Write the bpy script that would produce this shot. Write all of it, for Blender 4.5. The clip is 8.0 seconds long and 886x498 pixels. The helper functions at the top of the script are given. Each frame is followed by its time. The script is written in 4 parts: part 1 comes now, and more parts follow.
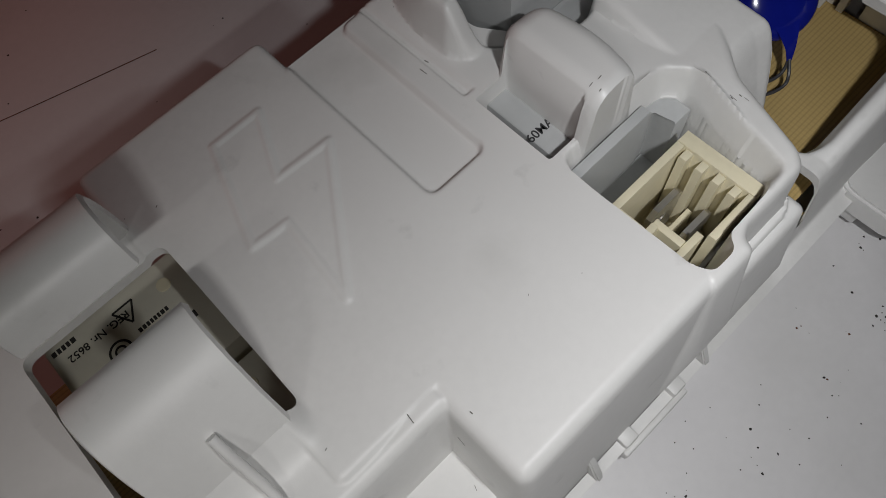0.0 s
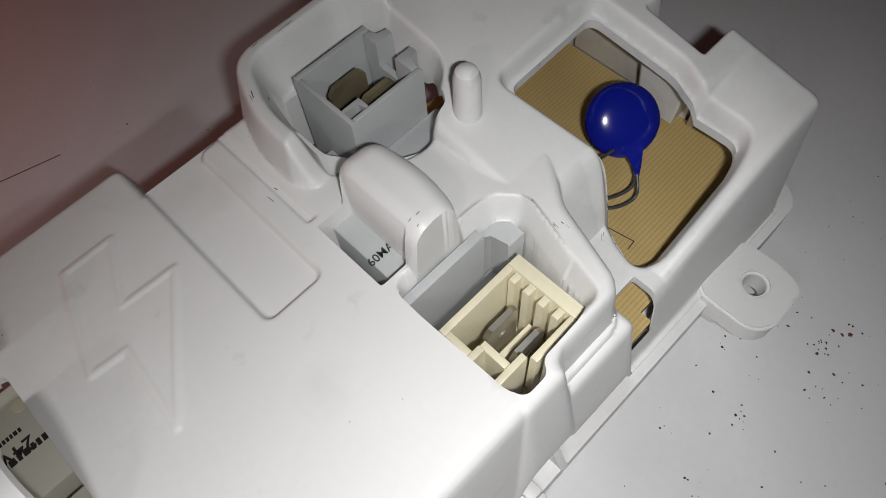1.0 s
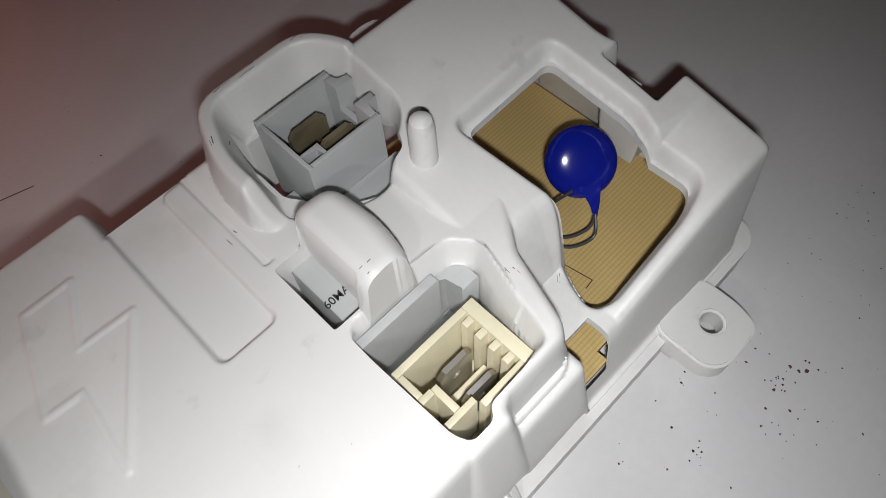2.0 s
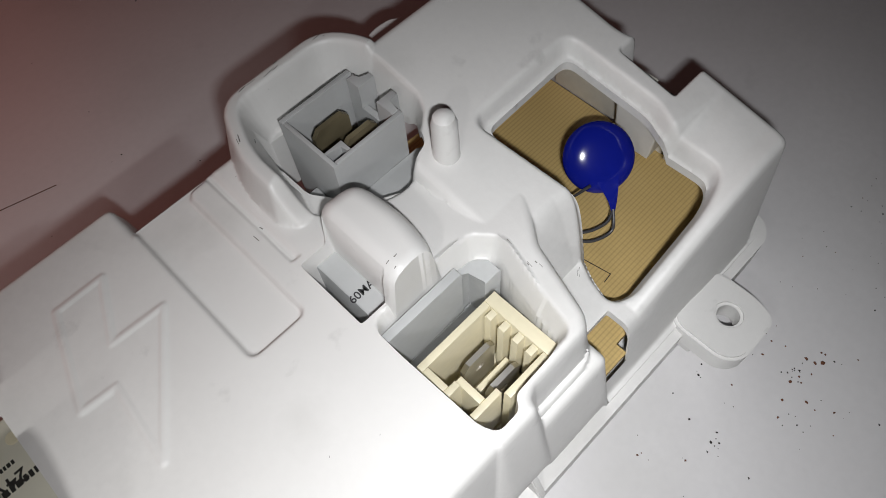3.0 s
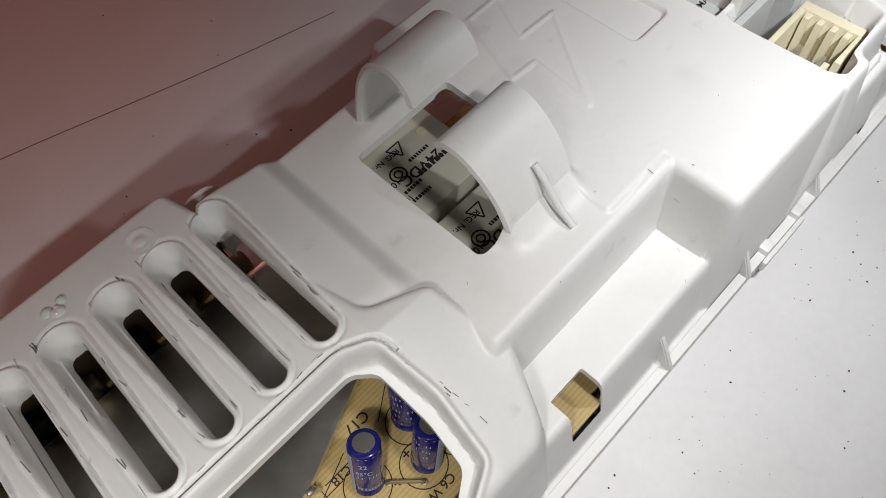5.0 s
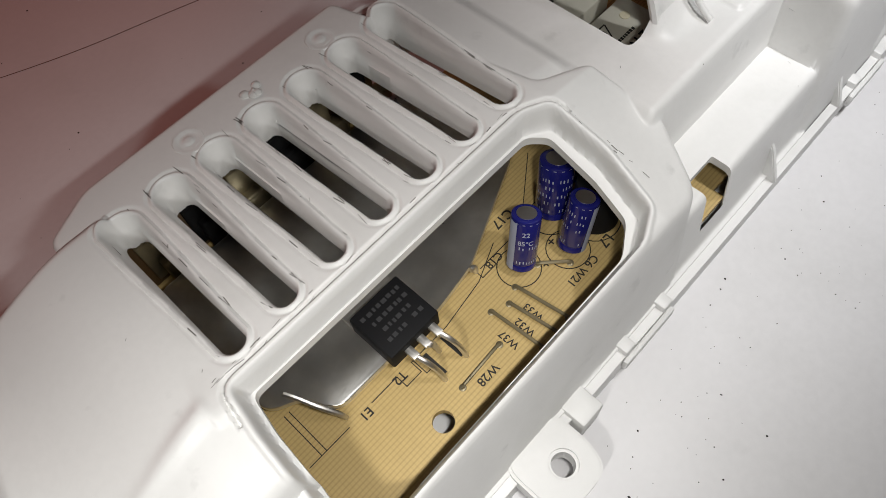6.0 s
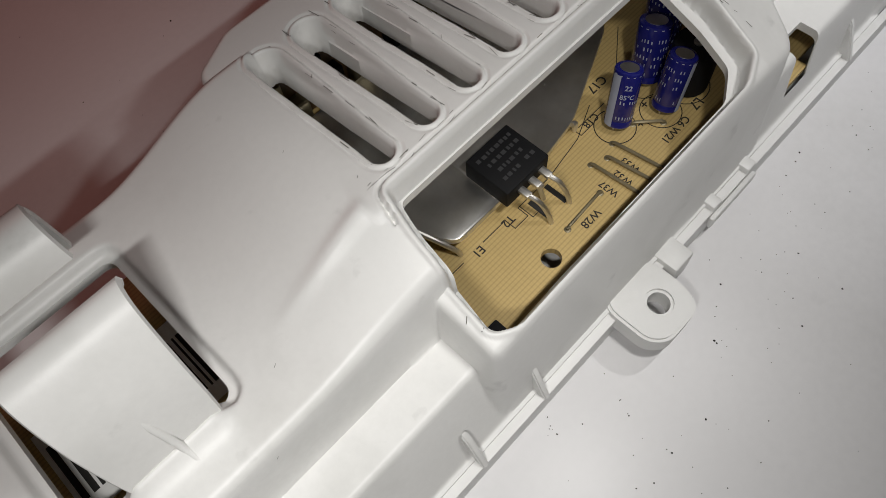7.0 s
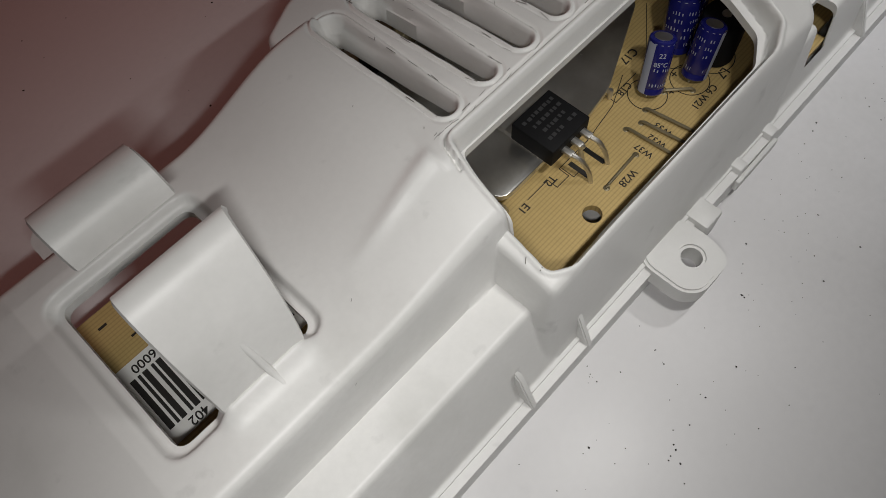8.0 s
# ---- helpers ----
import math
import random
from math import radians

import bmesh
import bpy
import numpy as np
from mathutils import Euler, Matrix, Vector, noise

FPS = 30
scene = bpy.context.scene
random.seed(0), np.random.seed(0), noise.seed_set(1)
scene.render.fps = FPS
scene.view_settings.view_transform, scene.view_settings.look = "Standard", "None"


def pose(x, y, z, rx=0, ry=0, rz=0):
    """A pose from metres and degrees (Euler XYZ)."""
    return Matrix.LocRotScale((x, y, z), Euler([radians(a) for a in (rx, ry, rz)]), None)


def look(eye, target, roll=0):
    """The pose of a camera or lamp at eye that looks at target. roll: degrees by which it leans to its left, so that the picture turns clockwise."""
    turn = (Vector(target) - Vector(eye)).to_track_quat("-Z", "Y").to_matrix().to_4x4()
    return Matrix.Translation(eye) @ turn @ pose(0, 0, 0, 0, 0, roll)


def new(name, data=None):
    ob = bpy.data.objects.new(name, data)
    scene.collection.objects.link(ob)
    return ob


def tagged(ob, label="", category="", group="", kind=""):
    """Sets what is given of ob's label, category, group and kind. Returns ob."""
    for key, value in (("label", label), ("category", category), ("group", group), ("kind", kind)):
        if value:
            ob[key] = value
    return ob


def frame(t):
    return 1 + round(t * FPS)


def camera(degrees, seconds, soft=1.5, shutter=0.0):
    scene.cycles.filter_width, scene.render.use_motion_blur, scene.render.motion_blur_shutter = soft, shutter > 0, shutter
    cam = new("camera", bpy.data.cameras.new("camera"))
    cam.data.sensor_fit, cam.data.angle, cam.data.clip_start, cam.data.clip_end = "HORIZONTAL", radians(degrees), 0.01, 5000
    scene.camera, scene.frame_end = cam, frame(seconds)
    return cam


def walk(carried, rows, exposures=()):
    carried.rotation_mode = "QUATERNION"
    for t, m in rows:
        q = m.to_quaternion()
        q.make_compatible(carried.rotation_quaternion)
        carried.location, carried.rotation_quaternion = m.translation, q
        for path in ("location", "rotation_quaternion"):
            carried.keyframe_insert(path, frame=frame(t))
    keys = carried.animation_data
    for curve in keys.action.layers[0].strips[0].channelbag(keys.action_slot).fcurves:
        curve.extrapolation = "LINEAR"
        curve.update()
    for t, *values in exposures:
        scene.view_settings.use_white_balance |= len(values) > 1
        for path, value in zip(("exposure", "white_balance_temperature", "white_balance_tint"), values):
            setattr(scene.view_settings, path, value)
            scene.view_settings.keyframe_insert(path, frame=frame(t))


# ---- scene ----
MM = 0.001  # everything below is written in millimetres

# ---------------------------------------------------------------- camera
cam = camera(64.0, 8.0, soft=0.9)
PATH = [
    (0, (16.87, -4.56, 111.42), (41.58, 31.64, 10.53), -10.44),
    (0.5, (27.05, -10.29, 115.18), (56.72, 28.83, 16.75), -8.57),
    (1, (33.28, -13.09, 117.52), (66.12, 26.44, 20.26), -6.23),
    (1.5, (37.66, -14.81, 119.53), (72.34, 24.99, 23.03), -4.75),
    (1.7, (38.82, -15.11, 120.20), (73.86, 24.85, 23.90), -4.58),
    (3, (36.46, -14.14, 122.30), (70.43, 26.28, 25.80), -6.03),
    (3.5, (23.57, -15.61, 123.28), (58.20, 25.02, 27.10), -6.67),
    (4, (1.16, -16.12, 122.65), (38.15, 25.15, 27.63), -6.45),
    (4.2, (-8.92, -15.49, 122.44), (28.97, 26.32, 28.02), -6.21),
    (5.3, (-51.29, -13.53, 126.56), (-19.60, 27.76, 29.65), -9.10),
    (5.5, (-60.55, -14.51, 125.06), (-28.16, 26.18, 28.13), -8.77),
    (6, (-81.21, -17.94, 122.63), (-47.52, 22.00, 25.83), -7.58),
    (6.5, (-96.36, -18.96, 122.21), (-64.01, 19.71, 24.44), -7.21),
    (7, (-109.19, -20.31, 121.30), (-78.19, 17.45, 22.74), -7.56),
    (7.5, (-117.12, -19.74, 122.44), (-85.99, 17.12, 23.59), -6.74),
    (8, (-123.78, -20.85, 124.46), (-91.02, 16.50, 26.31), -6.06),
]
walk(cam, [(t, look(Vector(eye) * MM, Vector(target) * MM, roll)) for t, eye, target, roll in PATH],
     exposures=[(0, -0.95), (0.5, -0.6), (1.0, -0.28), (1.5, -0.1), (3.0, -0.05), (3.5, -0.05), (4.2, -0.15), (5.3, 0.0), (6.5, -0.14), (7.0, -0.48), (8, -0.78)])

# ---------------------------------------------------------------- light
world = bpy.data.worlds.new("room_light")
scene.world = world
world.use_nodes = True
world.node_tree.nodes["Background"].inputs[0].default_value = (1.0, 0.86, 0.84, 1)
world.node_tree.nodes["Background"].inputs[1].default_value = 0.004


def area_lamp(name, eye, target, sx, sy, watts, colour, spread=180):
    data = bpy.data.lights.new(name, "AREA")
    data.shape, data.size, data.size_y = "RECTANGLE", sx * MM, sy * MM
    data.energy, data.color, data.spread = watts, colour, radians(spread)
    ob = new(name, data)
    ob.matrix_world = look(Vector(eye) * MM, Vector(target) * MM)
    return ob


# four fixed, unseen lamps stand in for one torch moving along the near side
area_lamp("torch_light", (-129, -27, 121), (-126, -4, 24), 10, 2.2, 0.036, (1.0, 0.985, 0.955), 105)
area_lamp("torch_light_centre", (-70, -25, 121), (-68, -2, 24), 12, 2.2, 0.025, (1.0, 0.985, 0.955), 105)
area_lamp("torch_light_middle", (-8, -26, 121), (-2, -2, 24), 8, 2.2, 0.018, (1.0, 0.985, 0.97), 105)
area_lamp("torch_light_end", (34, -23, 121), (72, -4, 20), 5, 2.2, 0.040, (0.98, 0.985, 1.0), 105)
# unseen reddish fill lamp, added to tint the far side of the table
area_lamp("added_red_fill", (-80, 240, 120), (-40, 100, 0), 320, 50, 0.048, (1.0, 0.40, 0.34), 140)
# ---------------------------------------------------------------- materials
def material(name, colour, rough=0.5, metal=0.0, vary=0.06, grain=400.0, bump=0.02, stain=0.0, stain_colour=(0.05, 0.045, 0.04), big=30.0, coat=0.0, smudge=0.0):
    m = bpy.data.materials.new(name)
    m.use_nodes = True
    nt = m.node_tree
    b = nt.nodes["Principled BSDF"]
    b.inputs["Roughness"].default_value = rough
    b.inputs["Metallic"].default_value = metal
    b.inputs["Coat Weight"].default_value = coat
    tc = nt.nodes.new("ShaderNodeTexCoord")

    def noise_tex(scale, detail=4.0):
        n = nt.nodes.new("ShaderNodeTexNoise")
        n.inputs["Scale"].default_value = scale
        n.inputs["Detail"].default_value = detail
        nt.links.new(tc.outputs["Object"], n.inputs["Vector"])
        return n

    def mix(fac, a, b2):
        x = nt.nodes.new("ShaderNodeMix")
        x.data_type = "RGBA"
        if isinstance(fac, float):
            x.inputs[0].default_value = fac
        else:
            nt.links.new(fac, x.inputs[0])
        for sock, v in ((x.inputs[6], a), (x.inputs[7], b2)):
            if isinstance(v, tuple):
                sock.default_value = (*v, 1)
            else:
                nt.links.new(v, sock)
        return x.outputs[2]

    def ramp(src, lo, hi):
        r = nt.nodes.new("ShaderNodeMapRange")
        r.inputs[1].default_value, r.inputs[2].default_value = lo, hi
        nt.links.new(src, r.inputs[0])
        return r.outputs[0]

    large, fine = noise_tex(big, 5.0), noise_tex(grain, 3.0)
    dark = tuple(c * (1 - 2.2 * vary) for c in colour)
    light = tuple(min(1, c * (1 + vary)) for c in colour)
    col = mix(ramp(large.outputs["Fac"], 0.3, 0.7), dark, light)
    col = mix(ramp(fine.outputs["Fac"], 0.35, 0.75), col, mix(0.5, col, dark))
    if stain > 0:
        spots = noise_tex(big * 9, 6.0)
        fac = nt.nodes.new("ShaderNodeMath")
        fac.operation = "MULTIPLY"
        nt.links.new(ramp(spots.outputs["Fac"], 0.66, 0.80), fac.inputs[0])
        fac.inputs[1].default_value = stain
        col = mix(fac.outputs[0], col, stain_colour)
    if smudge > 0:
        cloud = noise_tex(big * 2.2, 7.0)
        weight = nt.nodes.new("ShaderNodeMath")
        weight.operation = "MULTIPLY"
        nt.links.new(ramp(cloud.outputs["Fac"], 0.54, 0.74), weight.inputs[0])
        weight.inputs[1].default_value = smudge
        col = mix(weight.outputs[0], col, (0.40, 0.40, 0.37))
    nt.links.new(col, b.inputs["Base Color"])
    rr = nt.nodes.new("ShaderNodeMapRange")
    rr.inputs[3].default_value, rr.inputs[4].default_value = max(0.02, rough - 0.08), min(1, rough + 0.1)
    nt.links.new(large.outputs["Fac"], rr.inputs[0])
    nt.links.new(rr.outputs[0], b.inputs["Roughness"])
    if bump > 0:
        bp = nt.nodes.new("ShaderNodeBump")
        bp.inputs["Strength"].default_value = bump * 10
        bp.inputs["Distance"].default_value = 0.0001
        nt.links.new(fine.outputs["Fac"], bp.inputs["Height"])
        nt.links.new(bp.outputs["Normal"], b.inputs["Normal"])
    return m


WHITE = material("white_moulded_plastic", (0.74, 0.735, 0.72), 0.42, vary=0.03, grain=900, bump=0.02, stain=0.22, big=22, smudge=0.30)
TABLE = material("white_laminate", (0.74, 0.73, 0.735), 0.38, vary=0.035, grain=600, bump=0.015, stain=0.10, big=9, smudge=0.22)
GREY = material("grey_plastic", (0.47, 0.48, 0.48), 0.42, vary=0.04, grain=900)
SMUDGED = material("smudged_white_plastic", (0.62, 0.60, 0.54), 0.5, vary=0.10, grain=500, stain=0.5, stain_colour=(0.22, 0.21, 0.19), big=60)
CREAM = material("cream_plastic", (0.70, 0.645, 0.47), 0.40, vary=0.04, grain=900)
RELAY_CASE = material("pale_relay_plastic", (0.66, 0.64, 0.54), 0.45, vary=0.04, grain=900)
BLUE_SLEEVE = material("blue_sleeve", (0.012, 0.014, 0.16), 0.22, vary=0.1, bump=0.0, coat=0.4)
BLUE_EPOXY = material("blue_epoxy", (0.006, 0.012, 0.24), 0.13, vary=0.1, bump=0.0)
BLACK = material("black_moulding", (0.010, 0.010, 0.011), 0.62, vary=0.1)
BLACK.node_tree.nodes["Principled BSDF"].inputs["Specular IOR Level"].default_value = 0.15
BROWN = material("brown_phenolic", (0.10, 0.055, 0.02), 0.5, vary=0.15, big=120)
INK = material("black_ink", (0.02, 0.018, 0.016), 0.7, vary=0.1, bump=0.0)
PALE_INK = material("pale_ink", (0.42, 0.45, 0.56), 0.6, vary=0.1, bump=0.0)
DULL_INK = material("dull_grey_ink", (0.034, 0.034, 0.036), 0.6, vary=0.1, bump=0.0)
PAPER = material("white_paper", (0.78, 0.78, 0.76), 0.6, vary=0.02)
TIN = material("tinned_metal", (0.74, 0.72, 0.68), 0.40, metal=1.0, vary=0.1, big=120, bump=0.03)
BRASS = material("tarnished_blade_metal", (0.34, 0.29, 0.18), 0.42, metal=0.55, vary=0.25, big=200, bump=0.04)
ALU = material("aluminium_sheet", (0.80, 0.79, 0.76), 0.30, metal=1.0, vary=0.14, big=90, grain=260, bump=0.05)
CLEAR_GLUE = material("pale_glue", (0.70, 0.69, 0.67), 0.15, vary=0.05, coat=0.6)
SCUFF = material("grey_scuff", (0.17, 0.16, 0.15), 0.8, vary=0.2, bump=0.0)
GRIME = material("grime", (0.035, 0.03, 0.027), 0.85, vary=0.2, bump=0.0)
RUST = material("brown_crumb", (0.16, 0.06, 0.03), 0.85, vary=0.2, bump=0.0)
DARK_WIRE = material("dark_wire", (0.05, 0.05, 0.055), 0.4, vary=0.1, bump=0.0)


def board_material():
    """Tan phenolic board through which the hatched copper below shows."""
    m = material("tan_board", (0.56, 0.41, 0.17), 0.42, vary=0.06, grain=700, bump=0.015, big=40)
    nt = m.node_tree
    b = nt.nodes["Principled BSDF"]
    src = b.inputs["Base Color"].links[0].from_socket
    tc = nt.nodes.new("ShaderNodeTexCoord")
    out = src
    for angle, amount in ((90, 0.34), (0, 0.09)):
        mp = nt.nodes.new("ShaderNodeMapping")
        mp.inputs["Rotation"].default_value = (0, 0, radians(angle))
        nt.links.new(tc.outputs["Object"], mp.inputs["Vector"])
        wv = nt.nodes.new("ShaderNodeTexWave")
        wv.bands_direction = "X"
        wv.inputs["Scale"].default_value = 2 * math.pi / 20 / 0.00070
        wv.inputs["Distortion"].default_value = 0.0
        nt.links.new(mp.outputs["Vector"], wv.inputs["Vector"])
        fac = nt.nodes.new("ShaderNodeMapRange")
        fac.inputs[1].default_value, fac.inputs[2].default_value = 0.55, 0.95
        fac.inputs[3].default_value, fac.inputs[4].default_value = 0.0, amount
        nt.links.new(wv.outputs["Fac"], fac.inputs[0])
        mx = nt.nodes.new("ShaderNodeMix")
        mx.data_type = "RGBA"
        nt.links.new(fac.outputs[0], mx.inputs[0])
        nt.links.new(out, mx.inputs[6])
        mx.inputs[7].default_value = (0.26, 0.165, 0.06, 1)
        out = mx.outputs[2]
    nt.links.new(out, b.inputs["Base Color"])
    return m


BOARD = board_material()
# ---------------------------------------------------------------- mesh helpers
def part(name, bm, material, parent=None, label="", smooth=True):
    """Links a bmesh, written in millimetres, as one mesh object."""
    bmesh.ops.scale(bm, vec=(MM, MM, MM), verts=bm.verts)
    bmesh.ops.recalc_face_normals(bm, faces=bm.faces)
    me = bpy.data.meshes.new(name)
    bm.to_mesh(me)
    bm.free()
    me.materials.append(material)
    if smooth:
        me.shade_smooth()
        me.set_sharp_from_angle(angle=radians(38))
    ob = new(name, me)
    if parent is not None:
        ob.parent = parent
    return tagged(ob, label)


def thing(name, label, category, at=(0, 0, 0), group="", kind=""):
    ob = new(name)
    ob.empty_display_size = 0.005
    ob.location = Vector(at) * MM
    return tagged(ob, label, category, group, kind)


def round_poly(pts, r, n=5):
    """The polygon with each corner cut to an arc that begins r from the corner."""
    out = []
    k = len(pts)
    for i in range(k):
        p, a, b = Vector(pts[i]).to_2d(), Vector(pts[i - 1]).to_2d(), Vector(pts[(i + 1) % k]).to_2d()
        da, db = a - p, b - p
        q = min(r, da.length * 0.48, db.length * 0.48)
        s, e = p + da.normalized() * q, p + db.normalized() * q
        for j in range(n + 1):
            u = j / n
            out.append(tuple(s * (1 - u) ** 2 + p * 2 * u * (1 - u) + e * u * u))
    return out


def prism(bm, pts, z0, z1, bevel=0.0, segments=2):
    """A solid with the outline pts from z0 to z1; its top edges are rounded by bevel."""
    low = [bm.verts.new((x, y, z0)) for x, y in pts]
    high = [bm.verts.new((x, y, z1)) for x, y in pts]
    k = len(pts)
    bm.faces.new(low[::-1])
    top = bm.faces.new(high)
    for i in range(k):
        bm.faces.new((low[i], low[(i + 1) % k], high[(i + 1) % k], high[i]))
    if bevel > 0:
        bmesh.ops.bevel(bm, geom=list(top.edges), offset=bevel, segments=segments, affect="EDGES", profile=0.5)
    return bm


def box(bm, x0, x1, y0, y1, z0, z1, bevel=0.0, segments=2, m=None):
    made = bmesh.ops.create_cube(bm, size=1.0)["verts"]
    bmesh.ops.transform(bm, matrix=Matrix.Translation(((x0 + x1) / 2, (y0 + y1) / 2, (z0 + z1) / 2))
                        @ Matrix.Diagonal((abs(x1 - x0), abs(y1 - y0), abs(z1 - z0), 1)), verts=made)
    if bevel > 0:
        edges = list({e for v in made for e in v.link_edges})
        out = bmesh.ops.bevel(bm, geom=edges, offset=bevel, segments=segments, affect="EDGES", profile=0.5)
        made = list({v for f in out["faces"] for v in f.verts} | {v for v in made if v.is_valid})
    if m is not None:
        bmesh.ops.transform(bm, matrix=m, verts=made)
    return bm


def plate(bm, outline, holes, z0, z1):
    """A flat plate with holes through it."""
    edges = []
    for loop in [outline, *holes]:
        vs = [bm.verts.new((x, y, z0)) for x, y in loop]
        edges += [bm.edges.new((vs[i - 1], vs[i])) for i in range(len(vs))]
    faces = [g for g in bmesh.ops.triangle_fill(bm, use_beauty=True, edges=edges)["geom"] if isinstance(g, bmesh.types.BMFace)]
    up = bmesh.ops.extrude_face_region(bm, geom=faces)["geom"]
    bmesh.ops.translate(bm, vec=(0, 0, z1 - z0), verts=[g for g in up if isinstance(g, bmesh.types.BMVert)])
    return bm


def ring_points(x, y, r, n=20):
    return [(x + r * math.cos(2 * math.pi * i / n), y + r * math.sin(2 * math.pi * i / n)) for i in range(n)]


def strip(bm, profile, x0, x1, thick, side0=0.0, side1=0.0):
    """A curved sheet: profile is (y, z) along the sheet, which reaches from x0 to x1 and is thick mm thick."""
    pts = [Vector((0, y, z)) for y, z in profile]
    rows = []
    for i, p in enumerate(pts):
        d = (pts[min(i + 1, len(pts) - 1)] - pts[max(i - 1, 0)]).normalized()
        nrm = Vector((0, -d.z, d.y))
        u = i / (len(pts) - 1)
        xa, xb = x0 + side0 * u, x1 + side1 * u
        half = thick / 2
        rows.append([bm.verts.new((xa + 0.3, *(p + nrm * half).yz)), bm.verts.new((xb - 0.3, *(p + nrm * half).yz)),
                     bm.verts.new((xb, *p.yz)),
                     bm.verts.new((xb - 0.3, *(p - nrm * half).yz)), bm.verts.new((xa + 0.3, *(p - nrm * half).yz)), bm.verts.new((xa, *p.yz))])
    for a, b in zip(rows, rows[1:]):
        for k in range(6):
            bm.faces.new((a[k], a[(k + 1) % 6], b[(k + 1) % 6], b[k]))
    bm.faces.new(rows[0][::-1])
    bm.faces.new(rows[-1])
    return bm


def lathe(bm, profile, at=(0, 0, 0), n=24, m=None):
    """A body of revolution about z: profile is (radius, height) from bottom to top."""
    rings = []
    made = []
    for r, z in profile:
        if r < 1e-6:
            ring = [bm.verts.new((0, 0, z))]
        else:
            ring = [bm.verts.new((r * math.cos(2 * math.pi * i / n), r * math.sin(2 * math.pi * i / n), z)) for i in range(n)]
        rings.append(ring)
        made += ring
    for a, b in zip(rings, rings[1:]):
        for i in range(n):
            j = (i + 1) % n
            if len(a) == 1 and len(b) > 1:
                bm.faces.new((a[0], b[j], b[i]))
            elif len(b) == 1 and len(a) > 1:
                bm.faces.new((a[i], a[j], b[0]))
            elif len(a) > 1:
                bm.faces.new((a[i], a[j], b[j], b[i]))
    if len(rings[0]) > 1:
        bm.faces.new(rings[0][::-1])
    if len(rings[-1]) > 1:
        bm.faces.new(rings[-1])
    mat = Matrix.Translation(at) @ (m if m is not None else Matrix())
    bmesh.ops.transform(bm, matrix=mat, verts=made)
    return bm


def wire(bm, pts, r, n=8):
    """A round wire along pts, with closed ends."""
    pts = [Vector(p) for p in pts]
    rings = []
    for i, p in enumerate(pts):
        d = (pts[min(i + 1, len(pts) - 1)] - pts[max(i - 1, 0)]).normalized()
        side = d.cross(Vector((0.31, 0.17, 0.93))).normalized()
        up = d.cross(side)
        rings.append([bm.verts.new(p + r * (math.cos(2 * math.pi * k / n) * side + math.sin(2 * math.pi * k / n) * up)) for k in range(n)])
    for a, b in zip(rings, rings[1:]):
        for k in range(n):
            bm.faces.new((a[k], a[(k + 1) % n], b[(k + 1) % n], b[k]))
    bm.faces.new(rings[0][::-1])
    bm.faces.new(rings[-1])
    return bm


def glide(pts, n=6):
    """A smooth line through pts."""
    out = []
    pts = [Vector(p) for p in pts]
    for i in range(len(pts) - 1):
        a, b, c, d = pts[max(i - 1, 0)], pts[i], pts[i + 1], pts[min(i + 2, len(pts) - 1)]
        for k in range(n):
            u = k / n
            out.append(0.5 * ((2 * b) + (c - a) * u + (2 * a - 5 * b + 4 * c - d) * u ** 2 + (3 * b - a - 3 * c + d) * u ** 3))
    out.append(pts[-1])
    return out


def lettering(name, text, size, at, turn, material, parent, thick=0.02, m=None):
    """Printed letters, lying at the place at and turned about z."""
    curve = bpy.data.curves.new(name, "FONT")
    curve.body, curve.size, curve.extrude = text, size * MM, thick * MM
    curve.offset = 0.012 * size * MM
    curve.align_x, curve.align_y = "CENTER", "CENTER"
    tmp = bpy.data.objects.new(name, curve)
    me = bpy.data.meshes.new_from_object(tmp)
    bpy.data.objects.remove(tmp)
    me.materials.append(material)
    ob = new(name, me)
    ob.parent = parent
    ob.matrix_basis = Matrix.Translation(Vector(at) * MM) @ (m if m is not None else Matrix.Rotation(radians(turn), 4, "Z"))
    return ob


# ---------------------------------------------------------------- moulded sheet
STEP = 0.26
GX, GY = np.meshgrid(np.arange(-170, 122.01, STEP), np.arange(-10, 64.01, STEP), indexing="ij")


def poly_dist(pts, x, y):
    """Distance to the outline pts, positive inside."""
    best = np.full(x.shape, 1e9)
    inside = np.zeros(x.shape, bool)
    k = len(pts)
    for i in range(k):
        (ax, ay), (bx, by) = pts[i - 1], pts[i]
        ex, ey = bx - ax, by - ay
        t = np.clip(((x - ax) * ex + (y - ay) * ey) / (ex * ex + ey * ey + 1e-12), 0, 1)
        best = np.minimum(best, np.hypot(x - ax - t * ex, y - ay - t * ey))
        if abs(ey) > 1e-9:
            cross = (ay > y) != (by > y)
            inside ^= cross & (x < ax + (y - ay) / ey * ex)
    return np.where(inside, best, -best)


def drop(d, r, k):
    """How far a rounded edge lies below its top, d inside the outline."""
    q = np.clip(r - d, 0, r)
    arc = r - np.sqrt(np.maximum(r * r - q * q, 0))
    return np.where(d >= 0, arc, r - d * k)


def bump(h, pts, z, r=1.5, k=8.0, corner=2.0):
    d = poly_dist(round_poly(pts, corner), GX, GY)
    return np.maximum(h, z - drop(d, r, k))


def pocket(h, pts, z, r=1.0, k=8.0, corner=2.0):
    d = poly_dist(round_poly(pts, corner), GX, GY)
    return np.maximum(h - drop(-d, r, k), np.minimum(h, z))


def smooth_max(a, b, k):
    m = np.clip(0.5 + 0.5 * (a - b) / k, 0, 1)
    return b + (a - b) * m + k * m * (1 - m)


